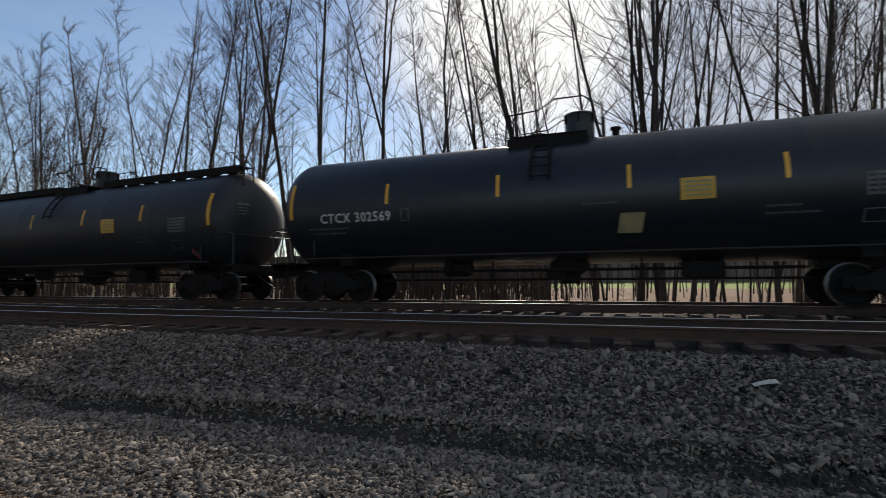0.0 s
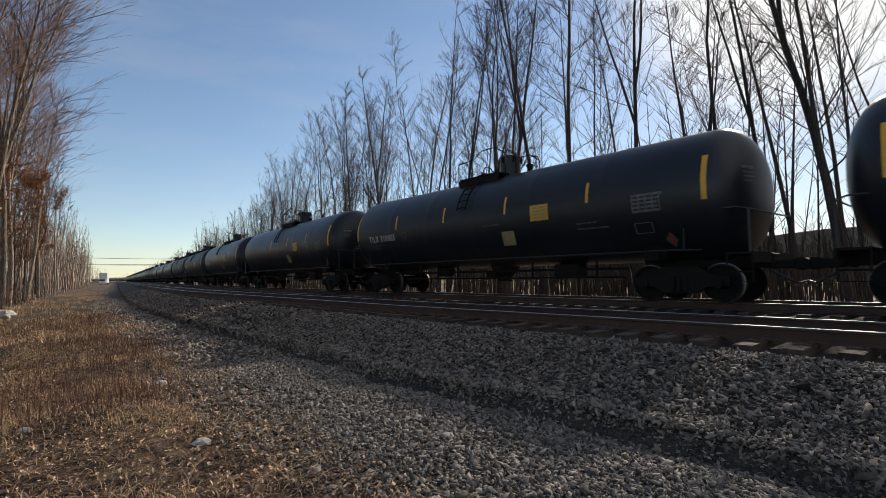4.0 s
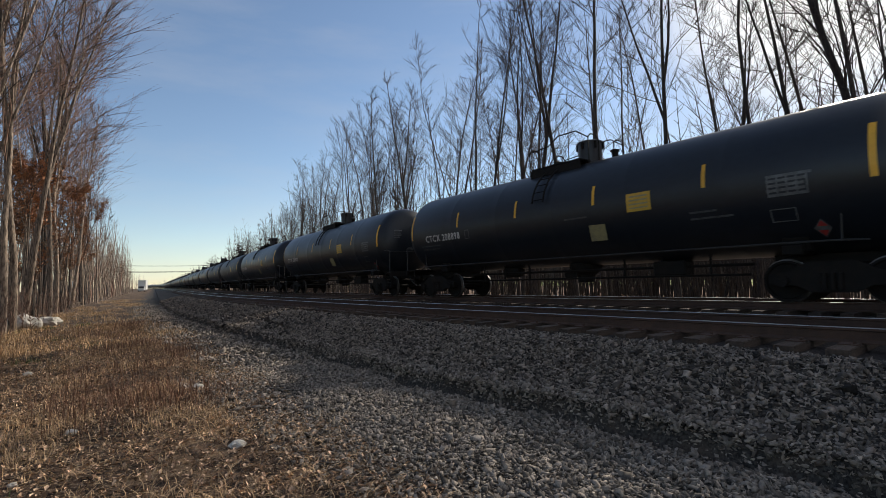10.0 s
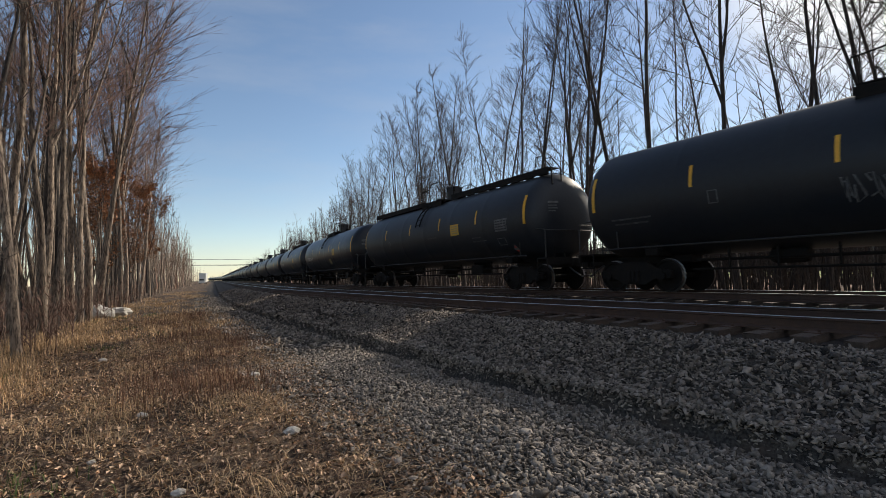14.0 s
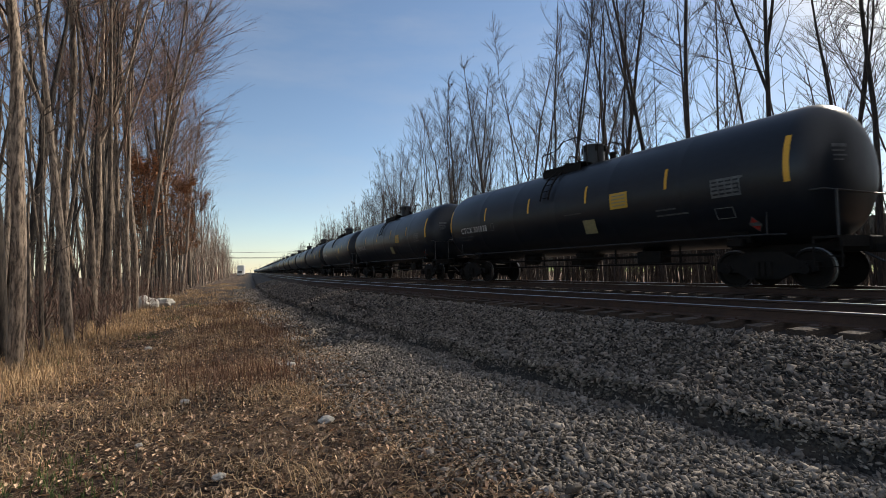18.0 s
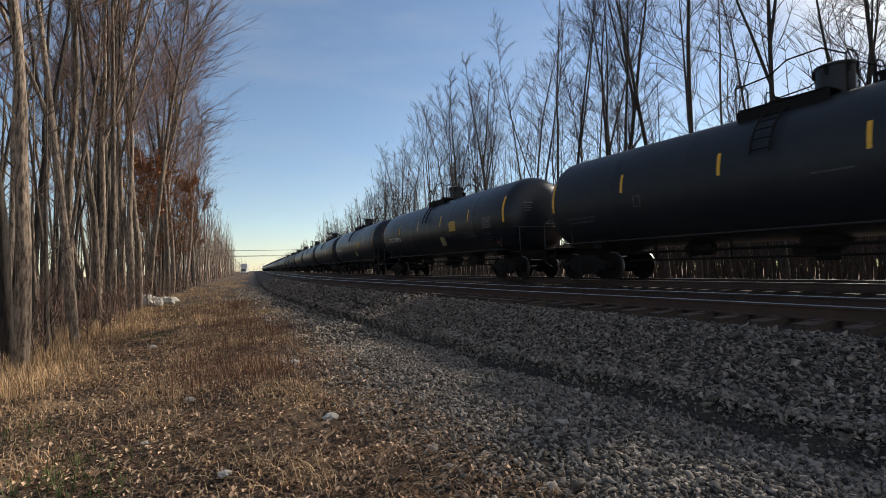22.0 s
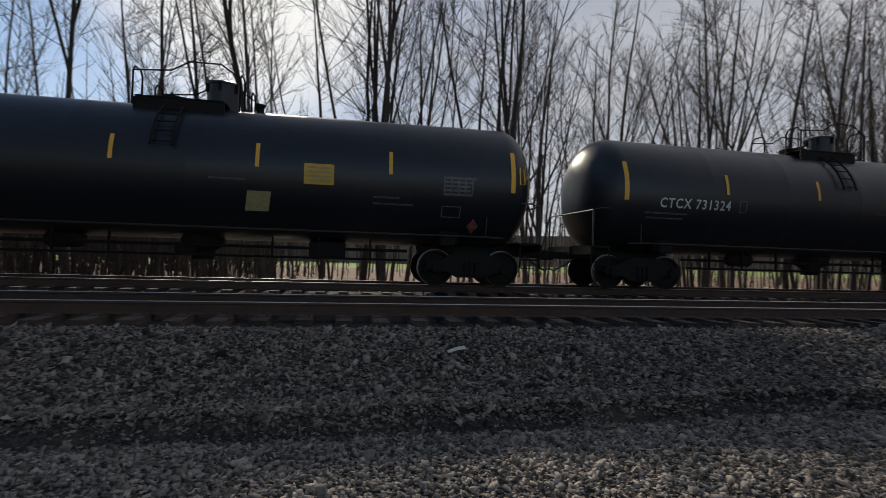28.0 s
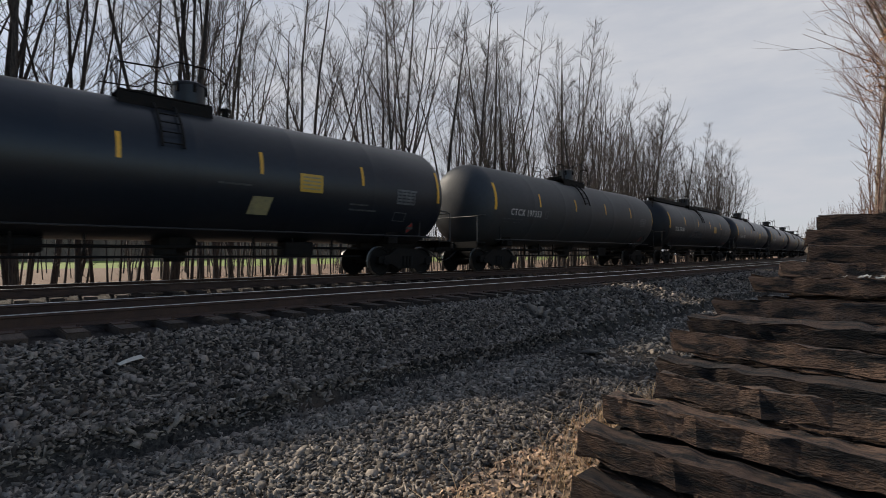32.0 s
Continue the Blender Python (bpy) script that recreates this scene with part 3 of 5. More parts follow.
def build_car(kind, paint, label):
    car = tagged(new("tank_car"), label, "tank car", "cars of the tank train")
    part("tank", tank_mesh(paint), None, car, "long cylindrical tank with domed ends")
    # reflective tape, panels and stencils on the camera's flank and on the other one
    for side in (-1, 1):
        for y in (-9.5, -5.7, -1.9, 1.9, 5.7, 9.5):
            tall = abs(y) > 9
            zc, hh = (2.9, 0.52) if tall else (2.95, 0.28)
            part("reflective_stripe", patch(Shape(), y - 0.055, y + 0.055, zc - hh, zc + hh, side), YELLOW, car, "yellow reflective stripe")
    if kind != "grey":
        pn = Shape()
        patch(pn, -4.05, -3.2, 2.34, 2.82)
        for k in range(4):
            patch(pn, -3.95, -3.3, 2.41 + k * 0.1, 2.45 + k * 0.1, off=0.014, mat=1, n=1)
        part("warning_panel", pn, [PANEL_YELLOW, PANEL_PALE], car, "yellow warning panel with lines of small print")
    if kind == "plain":
        pl = Shape().add([skin(-1.55, 1.68, off=0.03), skin(-2.2, 1.68, off=0.03), skin(-2.3, 2.12, off=0.03), skin(-1.65, 2.12, off=0.03)], [(0, 1, 2, 3)])
        pl.add([(x - 0.015, y, z) for x, y, z in pl.v[:4]], [(3, 2, 1, 0)])
        part("card_holder", pl, PANEL_PALE, car, "faded cream card holder")
    tb = Shape()
    for row in range(5):
        rnd = random.Random(row)
        patch(tb, -7.3 - 0.05 * rnd.random(), -8.35 + 0.2 * rnd.random(), 2.24 + row * 0.1, 2.30 + row * 0.1, n=1)
    for q in range(5):
        patch(tb, -7.32 - q * 0.22, -7.36 - q * 0.22, 2.24, 2.68, off=0.01, n=3)
    part("data_table", tb, LETTER_DIM, car, "grimy white stencilled data table")
    for a, b, c in ((8.8, 7.2, 2.06), (8.7, 7.35, 1.93), (-0.6, -1.6, 2.35), (-5.2, -6.0, 2.1), (-5.2, -6.4, 1.95)):
        part("stencil", patch(Shape(), a, b, c, c + 0.045, n=1), STENCIL, car, "faint stencilled line")
    for y0, y1, z0, z1, dash in ((-7.3, -7.9, 1.72, 1.99, 0.0), (5.2, 4.9, 2.2, 2.52, 0.15)):
        fr = Shape()
        for (a, b, c, d) in ((y0, y1, z1 - 0.02, z1), (y0, y1, z0, z0 + 0.02), (y0, y0 - 0.03, z0, z1), (y1 + 0.03, y1, z0, z1)):
            patch(fr, a, b, c, d, n=1)
        part("stencil_box", fr, LETTER_DIM, car, "white outlined stencil box")
    pc = [(-8.35, 1.34), (-8.54, 1.53), (-8.35, 1.72), (-8.16, 1.53)]
    pl = Shape().add([skin(y, z, off=0.03) for y, z in pc], [(0, 3, 2, 1)])
    pl.add([skin(-8.35 + (y + 8.35) * 0.82, 1.53 + (z - 1.53) * 0.82, off=0.035) for y, z in pc], [(0, 3, 2, 1)], 1)
    pl.add([skin(y, z, off=0.04) for y, z in ((-8.2, 1.49), (-8.5, 1.49), (-8.5, 1.57), (-8.2, 1.57))], [(0, 1, 2, 3)])
    part("placard", pl, [LETTER_DIM, RED], car, "white and red diamond placard")
    # flank pipe, ladder, bottom fittings
    draw_in(part("side_rail", Shape().tube([(-1.42, -9.3, 1.24), (-1.47, -8.6, 1.26), (-1.47, 8.6, 1.26), (-1.42, 9.3, 1.24)], 0.022, 6), PIPE, car, "thin steel grab rail along the tank"))
    draw_in(part("brake_rod", Shape().tube([(-0.75, -6.4, 0.62), (-0.75, 6.4, 0.62)], 0.03, 6), IRON, car))
    draw_in(part("brake_pipe", Shape().tube([(-0.5, -6.4, 0.86), (-0.5, 6.4, 0.86)], 0.04, 6), IRON, car))
    for y in (-5.2, -3.6, -2.2, 2.4, 3.9, 5.3):
        draw_in(part("pipe_hanger", Shape().box((-0.6, y, 0.86), (0.05, 0.06, 0.55)), IRON, car))
    bt = Shape().lathe([(0.55, 1.12), (0.5, 0.86), (0.28, 0.72), (0.26, 0.5)], 14).box((-0.35, 0.3, 0.75), (0.2, 0.5, 0.2), 0.03)
    part("bottom_outlet", bt, IRON, car, "dark bottom outlet valve below the tank")
    part("brake_cylinder", Shape().lathe([(0.16, 2.6), (0.2, 2.7), (0.2, 3.3), (0.14, 3.4)], 10, "y", (-0.3, 0, 0.9)), IRON, car)
    part("air_reservoir", Shape().box((-0.4, -3.1, 0.83), (0.5, 0.9, 0.4), 0.04), IRON, car)
    ld = Shape()
    for y in (0.28, 0.72):
        ld.tube([(-math.sin(a) * (TANK_R + 0.09), y, TANK_Z + math.cos(a) * (TANK_R + 0.09)) for a in np.linspace(0.25, 1.35, 9)], 0.03, 5)
    rungs = []
    for a in np.linspace(0.35, 1.3, 7):
        x, z = -math.sin(a) * (TANK_R + 0.09), TANK_Z + math.cos(a) * (TANK_R + 0.09)
        rungs.append(Shape().tube([(x, 0.28, z), (x, 0.72, z)], 0.016, 5))
    ladder = part("ladder", ld, IRON, car, "dark steel ladder curving up the tank")
    for rg in rungs:
        part("rung", rg, IRON, ladder)
    # top fittings
    top = TANK_Z + TANK_R
    deck = part("platform", Shape().box((-0.62, 0.4, top + 0.02), (0.55, 1.98, 0.03)), IRON, car, "dark grated platform beside the dome")
    part("far_deck", Shape().box((0.62, 0.4, top + 0.02), (0.55, 1.98, 0.03)), IRON, deck)
    for y in (1.3, -0.5):
        part("cross_bar", Shape().box((0, y, top + 0.015), (1.8, 0.1, 0.05)), IRON, deck)
    for x in (-0.9, -0.36, 0.36, 0.9):
        part("skirt", Shape().box((x, 0.4, top - 0.03 - (0.18 if abs(x) > 0.8 else 0)), (0.05, 2.0, 0.08 + (0.3 if abs(x) > 0.8 else 0))), IRON, deck)
    dome = part("dome", Shape().lathe([(0.38, top - 0.15), (0.38, top + 0.64), (0.41, top + 0.64), (0.41, top + 0.69), (0.34, top + 0.72), (0.05, top + 0.74)], 22, "z", (0, -0.35, 0)), paint, car, "cylindrical valve housing on top of the tank", True)
    bolt = Shape().box((0, 0, 0), (0.06, 0.06, 0.22)).mesh("lid_bolt", IRON)
    for q in range(6):
        a = q * math.tau / 6
        part("lid_bolt", bolt, None, dome).location = (0.4 * math.cos(a), -0.35 + 0.4 * math.sin(a), top + 0.55)
    part("manway", Shape().lathe([(0.34, top - 0.1), (0.34, top + 0.16), (0.38, top + 0.16), (0.38, top + 0.22), (0.1, top + 0.28)], 16, "z", (0, 0.75, 0)).tube([(-0.4, 0.75, top + 0.26), (0.4, 0.75, top + 0.26)], 0.03, 6), IRON, car, "hinged manway cover")
    for y in (1.42, -0.95):
        part("guard_hoop", hoop(Shape(), y, -0.92, -0.4, top - 0.2, top + 0.72), IRON, car)
        part("guard_hoop", hoop(Shape(), y, 0.4, 0.92, top - 0.2, top + 0.72), IRON, car)
    for x in (-0.92, 0.92):
        gr = Shape().tube([(x, 1.42, top + 0.6), (x, 0.6, top + 0.66), (x, 0.2, top + 0.9), (x, -0.5, top + 0.9), (x, -0.95, top + 0.6)], 0.02, 5)
        part("guard_rail", gr, IRON, car, "bent pipe guard rail")
    part("relief_valve", Shape().lathe([(0.1, top - 0.1), (0.1, top + 0.2), (0.14, top + 0.2), (0.14, top + 0.26)], 10, "z", (0, -1.25, 0)), IRON, car)
    if kind == "walkway":
        wk = Shape()
        for y0, y1 in ((-9.75, -1.5), (1.8, 9.75)):
            wk.box((-0.42, (y0 + y1) / 2, top + 0.14), (0.55, y1 - y0, 0.035)).box((-0.69, (y0 + y1) / 2, top + 0.04), (0.03, y1 - y0, 0.24))
            for k in range(8):
                y = y0 + (y1 - y0) * (k + 0.5) / 8
                wk.box((-0.42, y, top + 0.02), (0.5, 0.06, 0.22))
        draw_in(part("roof_walkway", wk, IRON, car, "dark running board along the top"))
        for s in (-1, 1):
            el = Shape()
            for x in (-0.65, -0.2):
                el.tube([(x, s * 9.86, 1.1), (x, s * 9.86, top + 0.1), (x, s * 9.5, top + 0.62), (x, s * 9.1, top + 0.62), (x, s * 9.0, top + 0.15)], 0.022, 5)
            for k in range(9):
                el.tube([(-0.65, s * 9.86, 1.3 + k * 0.36), (-0.2, s * 9.86, 1.3 + k * 0.36)], 0.014, 5)
            draw_in(part("end_ladder", el, IRON, car, "thin steel ladder up the tank end"))
    # ends: sill, platform, coupler, handrail, truck
    for s in (-1, 1):
        sl = Shape().box((0, s * 8.5, 0.98), (0.55, 3.4, 0.34), 0.03)
        sl.box((0, s * 7.6, 1.12), (2.3, 0.5, 0.22), 0.03)
        for x in (-0.9, 0.9):
            sl.add([(x - 0.06, s * 7.3, 1.1), (x + 0.06, s * 7.3, 1.1), (x + 0.06, s * 8.0, 1.1), (x - 0.06, s * 8.0, 1.1), (x * 1.2 - 0.06, s * 7.4, 1.75), (x * 1.2 + 0.06, s * 7.4, 1.75), (x * 1.2 + 0.06, s * 7.9, 1.75), (x * 1.2 - 0.06, s * 7.9, 1.75)],
                   [(0, 1, 2, 3), (4, 5, 6, 7), (0, 1, 5, 4), (1, 2, 6, 5), (2, 3, 7, 6), (3, 0, 4, 7)])
        draw_in(part("sill", sl, IRON, car, "heavy stub sill and cradle under the tank end"))
        ep = Shape().box((0, s * 9.95, 1.13), (2.7, 0.42, 0.05)).box((0, s * 10.15, 1.02), (2.8, 0.05, 0.2)).box((-1.3, s * 9.95, 0.72), (0.04, 0.4, 0.04)).tube([(-1.35, s * 10.14, 1.1), (-1.35, s * 10.14, 0.5), (-1.35, s * 9.75, 0.5), (-1.35, s * 9.75, 1.1)], 0.018, 5)
        draw_in(part("end_platform", ep, IRON, car, "narrow crossover platform with a step"))
        hr = Shape().tube([(-1.35, s * 8.75, 1.25), (-1.38, s * 8.8, 2.16), (-1.38, s * 9.95, 2.16), (-1.38, s * 10.12, 2.1), (-1.38, s * 10.12, 1.15)], 0.022, 6)
        hr.tube([(-1.38, s * 10.12, 2.1), (1.38, s * 10.12, 2.1), (1.38, s * 10.12, 1.15)], 0.02, 6)
        draw_in(part("end_handrail", hr, PIPE, car, "bent steel handrail at the car end"))
        cp = Shape().box((0, s * 10.3, 0.88), (0.24, 0.55, 0.2), 0.03).box((0.06 * s, s * 10.58, 0.88), (0.36, 0.2, 0.28), 0.05)
        draw_in(part("coupler", cp, IRON, car, "knuckle coupler"))
        draw_in(part("air_hose", Shape().tube([(-0.3, s * 10.1, 0.8), (-0.32, s * 10.35, 0.6), (-0.28, s * 10.55, 0.45), (-0.2, s * 10.66, 0.5)], 0.025, 6), DARK, car))
    for row, wide in enumerate((0.62, 0.5, 0.56, 0.4)):
        hm = Shape()
        vs = []
        for k in range(5):
            x, z = -1.02 + 0.62 * wide * k / 4, TANK_Z + 0.42 - row * 0.1
            r = min(0.98, math.hypot(x, z - TANK_Z) / TANK_R)
            y = TANK_H - CAP * (1 - math.sqrt(1 - r ** 2.44)) + 0.012
            vs += [(x, -y, z), (x, -y, z + (0.075 if row == 0 else 0.035))]
        part("end_stencil", hm.add(vs, [(2 * k, 2 * k + 2, 2 * k + 3, 2 * k + 1) for k in range(4)]), LETTER_DIM, car, "small stencilled line on the tank end")
    truck = build_truck()
    for s in (-1, 1):
        tk = truck if s < 0 else copy_thing(truck, Matrix())
        tk.parent = car
        tk.matrix_basis = pose(0, s * 6.75, 0)
    return car


def build_far_car():
    """The same tank car for the tail of the train, which stays far up the line."""
    car = tagged(new("tank_car"), "distant black tank car far up the line", "tank car", "cars of the tank train")
    part("tank", tank_mesh(TANK_BLACK), None, car)
    top = TANK_Z + TANK_R
    part("dome", Shape().lathe([(0.38, top - 0.15), (0.38, top + 0.7), (0.1, top + 0.74)], 12, "z", (0, -0.35, 0)), IRON, car)
    part("guard_rail", hoop(hoop(Shape(), 1.4, -0.9, -0.4, top - 0.2, top + 0.7), -0.95, -0.9, -0.4, top - 0.2, top + 0.7), IRON, car)
    for s in (-1, 1):
        draw_in(part("sill", Shape().box((0, s * 8.9, 0.98), (0.6, 3.4, 0.34)).box((0, s * 7.6, 1.2), (2.3, 0.5, 0.4)), IRON, car))
        part("reflective_stripe", patch(Shape(), s * 9.42 - 0.07, s * 9.42 + 0.07, 2.5, 3.5), YELLOW, car)
        tk = Shape().box((0, s * 6.75, 0.55), (2.1, 2.0, 0.4), 0.05)
        for y in (-0.89, 0.89):
            for x in (-0.76, 0.76):
                tk.lathe([(0.457, x - 0.06), (0.457, x + 0.06)], 14, "x", (0, s * 6.75 + y, 0.4575))
        part("truck", tk, IRON, car)
    part("warning_panel", patch(Shape(), -4.05, -3.2, 2.34, 2.82), PANEL_YELLOW, car)
    return car


#   number: kind, lettering at the car's end, graffiti seed
CARS = {
    -1: ("plain", ""), 0: ("plain", "CTCX 302569"), 1: ("walkway", ""), 2: ("plain", "TILX 316007"), 3: ("plain", "TILX 192309"), 4: ("plain", "TILX 316055"),
    5: ("plain", ""), 6: ("plain", "TILX 316089"), 7: ("walkway", "TILX 351923"), 8: ("walkway", ""), 9: ("plain", "CTCX 208898"), 10: ("plain", "CTCX 208902"),
    11: ("plain", "CTCX 302609"), 12: ("dull", ""), 13: ("walkway", ""), 14: ("plain", "CTCX 208917"), 15: ("plain", "CTCX 302560"), 16: ("plain", "CTCX 301028"),
    17: ("plain", "TILX 316115"), 18: ("plain", "CTCX 302651"), 19: ("dull", ""), 20: ("plain", "CTCX 208904"), 21: ("plain", "CTCX 730934"), 22: ("plain", ""),
    23: ("plain", "CTCX 731324"), 24: ("plain", "CTCX 730933"), 25: ("walkway", "TILX 351880"), 26: ("grey", "CTCX 197353"), 27: ("plain", ""),
    28: ("plain", ""), 29: ("dull", ""), 30: ("plain", ""), 31: ("plain", ""),
}
MASTERS = {
    "plain": build_car("plain", TANK_BLACK, "glossy black tank car with yellow reflective stripes on rails"),
    "walkway": build_car("walkway", TANK_DULL, "black tank car with a running board along its top"),
    "dull": build_car("dull", TANK_DULL, "dull sooty black tank car with faint stencils"),
    "grey": build_car("grey", TANK_GREY, "weathered blue-grey tank car with faded stencils"),
}
TRAIN = {}
used = set()
for k, (kind, mark) in CARS.items():
    if kind in used:
        car = copy_thing(MASTERS[kind], Matrix())
    else:
        car = MASTERS[kind]
        used.add(kind)
    TRAIN[k] = car
for k, (kind, mark) in CARS.items():
    if mark:
        part("reporting_mark", mark_mesh(mark), None, TRAIN[k], "white stencilled reporting mark")
for k, seed, a, b in ((3, 4, 4.9, 0.9), (25, 9, 3.8, 0.6), (12, 5, 2.0, 0.5)):
    part("graffiti", squiggle(seed, a, b, 1.85, 0.55), LETTER_DIM, TRAIN[k], "pale spray-painted scrawl")
part("graffiti", squiggle(21, -8.7, -9.3, 2.4, 0.9, 0.035), LETTER_DIM, TRAIN[19], "pale spray-painted scrawl")
part("graffiti", squiggle(13, -9.62, -9.95, 2.5, 0.75, 0.018), YELLOW, TRAIN[24], "yellow spray-painted scrawl")
far_master = build_far_car()
for k in range(32, 52):
    TRAIN[k] = far_master if k == 32 else copy_thing(far_master, Matrix())


TRACK_Y = np.arange(-400.0, 1000.0, 0.5)
TRACK_X = np.array([bend(float(y)) for y in TRACK_Y])
TRACK_S = np.concatenate([[0.0], np.cumsum(np.hypot(np.diff(TRACK_X), np.diff(TRACK_Y)))])
TRACK_S -= np.interp(0.0, TRACK_Y, TRACK_S)


def on_curve(s):
    """Where the far track lies at the length s along it."""
    y = float(np.interp(s, TRACK_S, TRACK_Y)) if s > TRACK_S[0] else float(TRACK_Y[0] + (s - TRACK_S[0]) * 0.94)
    return FAR_TRACK + bend(y), y


def train_place(k, t):
    s = 1.02 - V_TRAIN * t + k * CAR_L + float(np.interp(t, (0, 10, 20, 32), (0.2, -0.12, 0.2, 0.05)))
    (xa, ya), (xb, yb) = on_curve(s - 6.75), on_curve(s + 6.75)
    return pose((xa + xb) / 2, (ya + yb) / 2, 0, 0, 0, -math.degrees(math.atan2(xb - xa, yb - ya)))


for k, car in TRAIN.items():
    car.matrix_basis = train_place(k, 0)


def motions():
    for k, car in TRAIN.items():
        walk(car, [(t, train_place(k, t)) for t in np.arange(0, 32.5, 1.0)])
    turn = math.degrees(V_TRAIN / 0.4575)
    for name, y in (("wheelset", -0.89), ("trailing_wheelset", 0.89)):
        sets = [o for o in scene.objects if o.name.split(".")[0] == name]
        walk(sets[0], [(i / FPS, pose(0, y, 0.4575, (i / FPS * turn) % 360)) for i in range(int(32 * FPS) + 1)])
        keys = sets[0].animation_data
        for o in sets[1:]:
            o.rotation_mode = "QUATERNION"
            d = o.animation_data_create()
            d.action = keys.action
            d.action_slot = keys.action_slot


# ---- trees
class Twigs:
    """Fast collector of tapered three- to six-sided branches."""

    def __init__(self):
        self.v, self.f, self.n = [], [], 0

    def branch(self, pts, r0, r1, sides):
        P = np.array(pts)
        D = np.gradient(P, axis=0)
        D /= np.linalg.norm(D, axis=1)[:, None] + 1e-9
        A = np.cross(D, (0.31, 0.83, 0.46))
        A /= np.linalg.norm(A, axis=1)[:, None] + 1e-9
        B = np.cross(D, A)
        R = np.linspace(r0, r1, len(P))[:, None]
        for q in range(sides):
            a = q * math.tau / sides
            self.v.append(P + (A * math.cos(a) + B * math.sin(a)) * R)
        m = len(P)
        o = self.n
        for q in range(sides):
            q2 = (q + 1) % sides
            for i in range(m - 1):
                self.f.append((o + q * m + i, o + q2 * m + i, o + q2 * m + i + 1, o + q * m + i + 1))
        self.n += sides * m

    def mesh(self, name, mat):
        return mesh_from(name, np.concatenate(self.v).tolist(), self.f, mat, True)


def path_from(rnd, start, way, length, steps, wander, lift):
    p, d = np.array(start, float), np.array(way, float)
    d /= np.linalg.norm(d)
    out = [p.copy()]
    for _ in range(steps):
        d = d + np.array([rnd.gauss(0, wander), rnd.gauss(0, wander), rnd.gauss(0, wander * 0.6) + lift])
        d /= np.linalg.norm(d)
        p = p + d * length / steps
        out.append(p.copy())
    return out


def tree_meshes(seed, height, girth, spread, fork, detail, clear=0.4, twig_r=0.009, wide=0.24):
    """Trunk, limbs and twigs of a leafless tree; returns the trunk's and the crown's mesh makers."""
    rnd = random.Random(seed)
    trunk, crown = Twigs(), Twigs()
    lean = (rnd.gauss(0, 0.04), rnd.gauss(0, 0.04), 1)
    stems = []
    main = path_from(rnd, (0, 0, -0.25), lean, height * 0.97, 12, 0.035, 0.02)
    trunk.branch(main, girth, girth * 0.10, 7)
    flare = [main[0] - np.array([0, 0, 0.1]), main[0] + np.array([0, 0, 0.5])]
    trunk.branch(flare, girth * 1.5, girth * 0.95, 7)
    stems.append((main, girth))
    for _ in range(fork):
        i = rnd.randint(3, 6) if wide < 0.3 else rnd.randint(1, 4)
        a = rnd.uniform(0, math.tau)
        st = path_from(rnd, main[i], (math.cos(a) * wide, math.sin(a) * wide, 1), height * (0.96 - i / 12), 9, 0.05, 0.06)
        trunk.branch(st, girth * 0.5, girth * 0.06, 6)
        stems.append((st, girth * 0.5))
    for st, g in stems:
        m = len(st) - 1
        for _ in range(int(detail * (1.0 if st is main else 0.55))):
            u = rnd.uniform(clear, 0.98)
            i = min(m - 1, int(u * m))
            p = st[i] + (st[i + 1] - st[i]) * rnd.random()
            a = rnd.uniform(0, math.tau)
            ln = spread * (1.12 - u) * rnd.uniform(0.6, 1.3) + 0.35
            rise = rnd.uniform(0.6, 1.7)
            limb = path_from(rnd, p, (math.cos(a), math.sin(a), rise), ln, 5, 0.13, 0.05)
            r = max(0.017, g * 0.24 * (1.1 - u) * rnd.uniform(0.6, 1.2))
            crown.branch(limb, r, twig_r, 3)
            for j in range(rnd.randint(3, 6)):
                k = rnd.randint(1, 4)
                d = limb[k + 1] - limb[k]
                w = d / np.linalg.norm(d) + np.array([rnd.gauss(0, 0.42), rnd.gauss(0, 0.42), rnd.gauss(0.12, 0.3)])
                tw = path_from(rnd, limb[k], w, ln * rnd.uniform(0.3, 0.7), 3, 0.14, 0.05)
                crown.branch(tw, max(twig_r, r * 0.45), twig_r * 0.6, 3)
                for _ in range(2):
                    w2 = (tw[2] - tw[1]) + np.array([rnd.gauss(0, 0.2), rnd.gauss(0, 0.2), rnd.gauss(0.05, 0.15)]) * ln * 0.3
                    crown.branch([tw[rnd.randint(1, 2)], tw[2] + w2 * 0.6, tw[2] + w2 * 1.6], twig_r * 0.8, twig_r * 0.4, 3)
    return trunk, crown


def build_tree(name, seed, height, girth, spread, fork, detail, bark, twig, label, group, clear=0.4, twig_r=0.009, wide=0.24):
    t = tagged(new(name), label, "tree", group)
    a, b = tree_meshes(seed, height, girth, spread, fork, detail, clear, twig_r, wide)
    part("trunk", a.mesh("trunk", bark), None, t)
    part("crown", b.mesh("crown", twig), None, t, "bare upswept limbs and fine twigs")
    return t


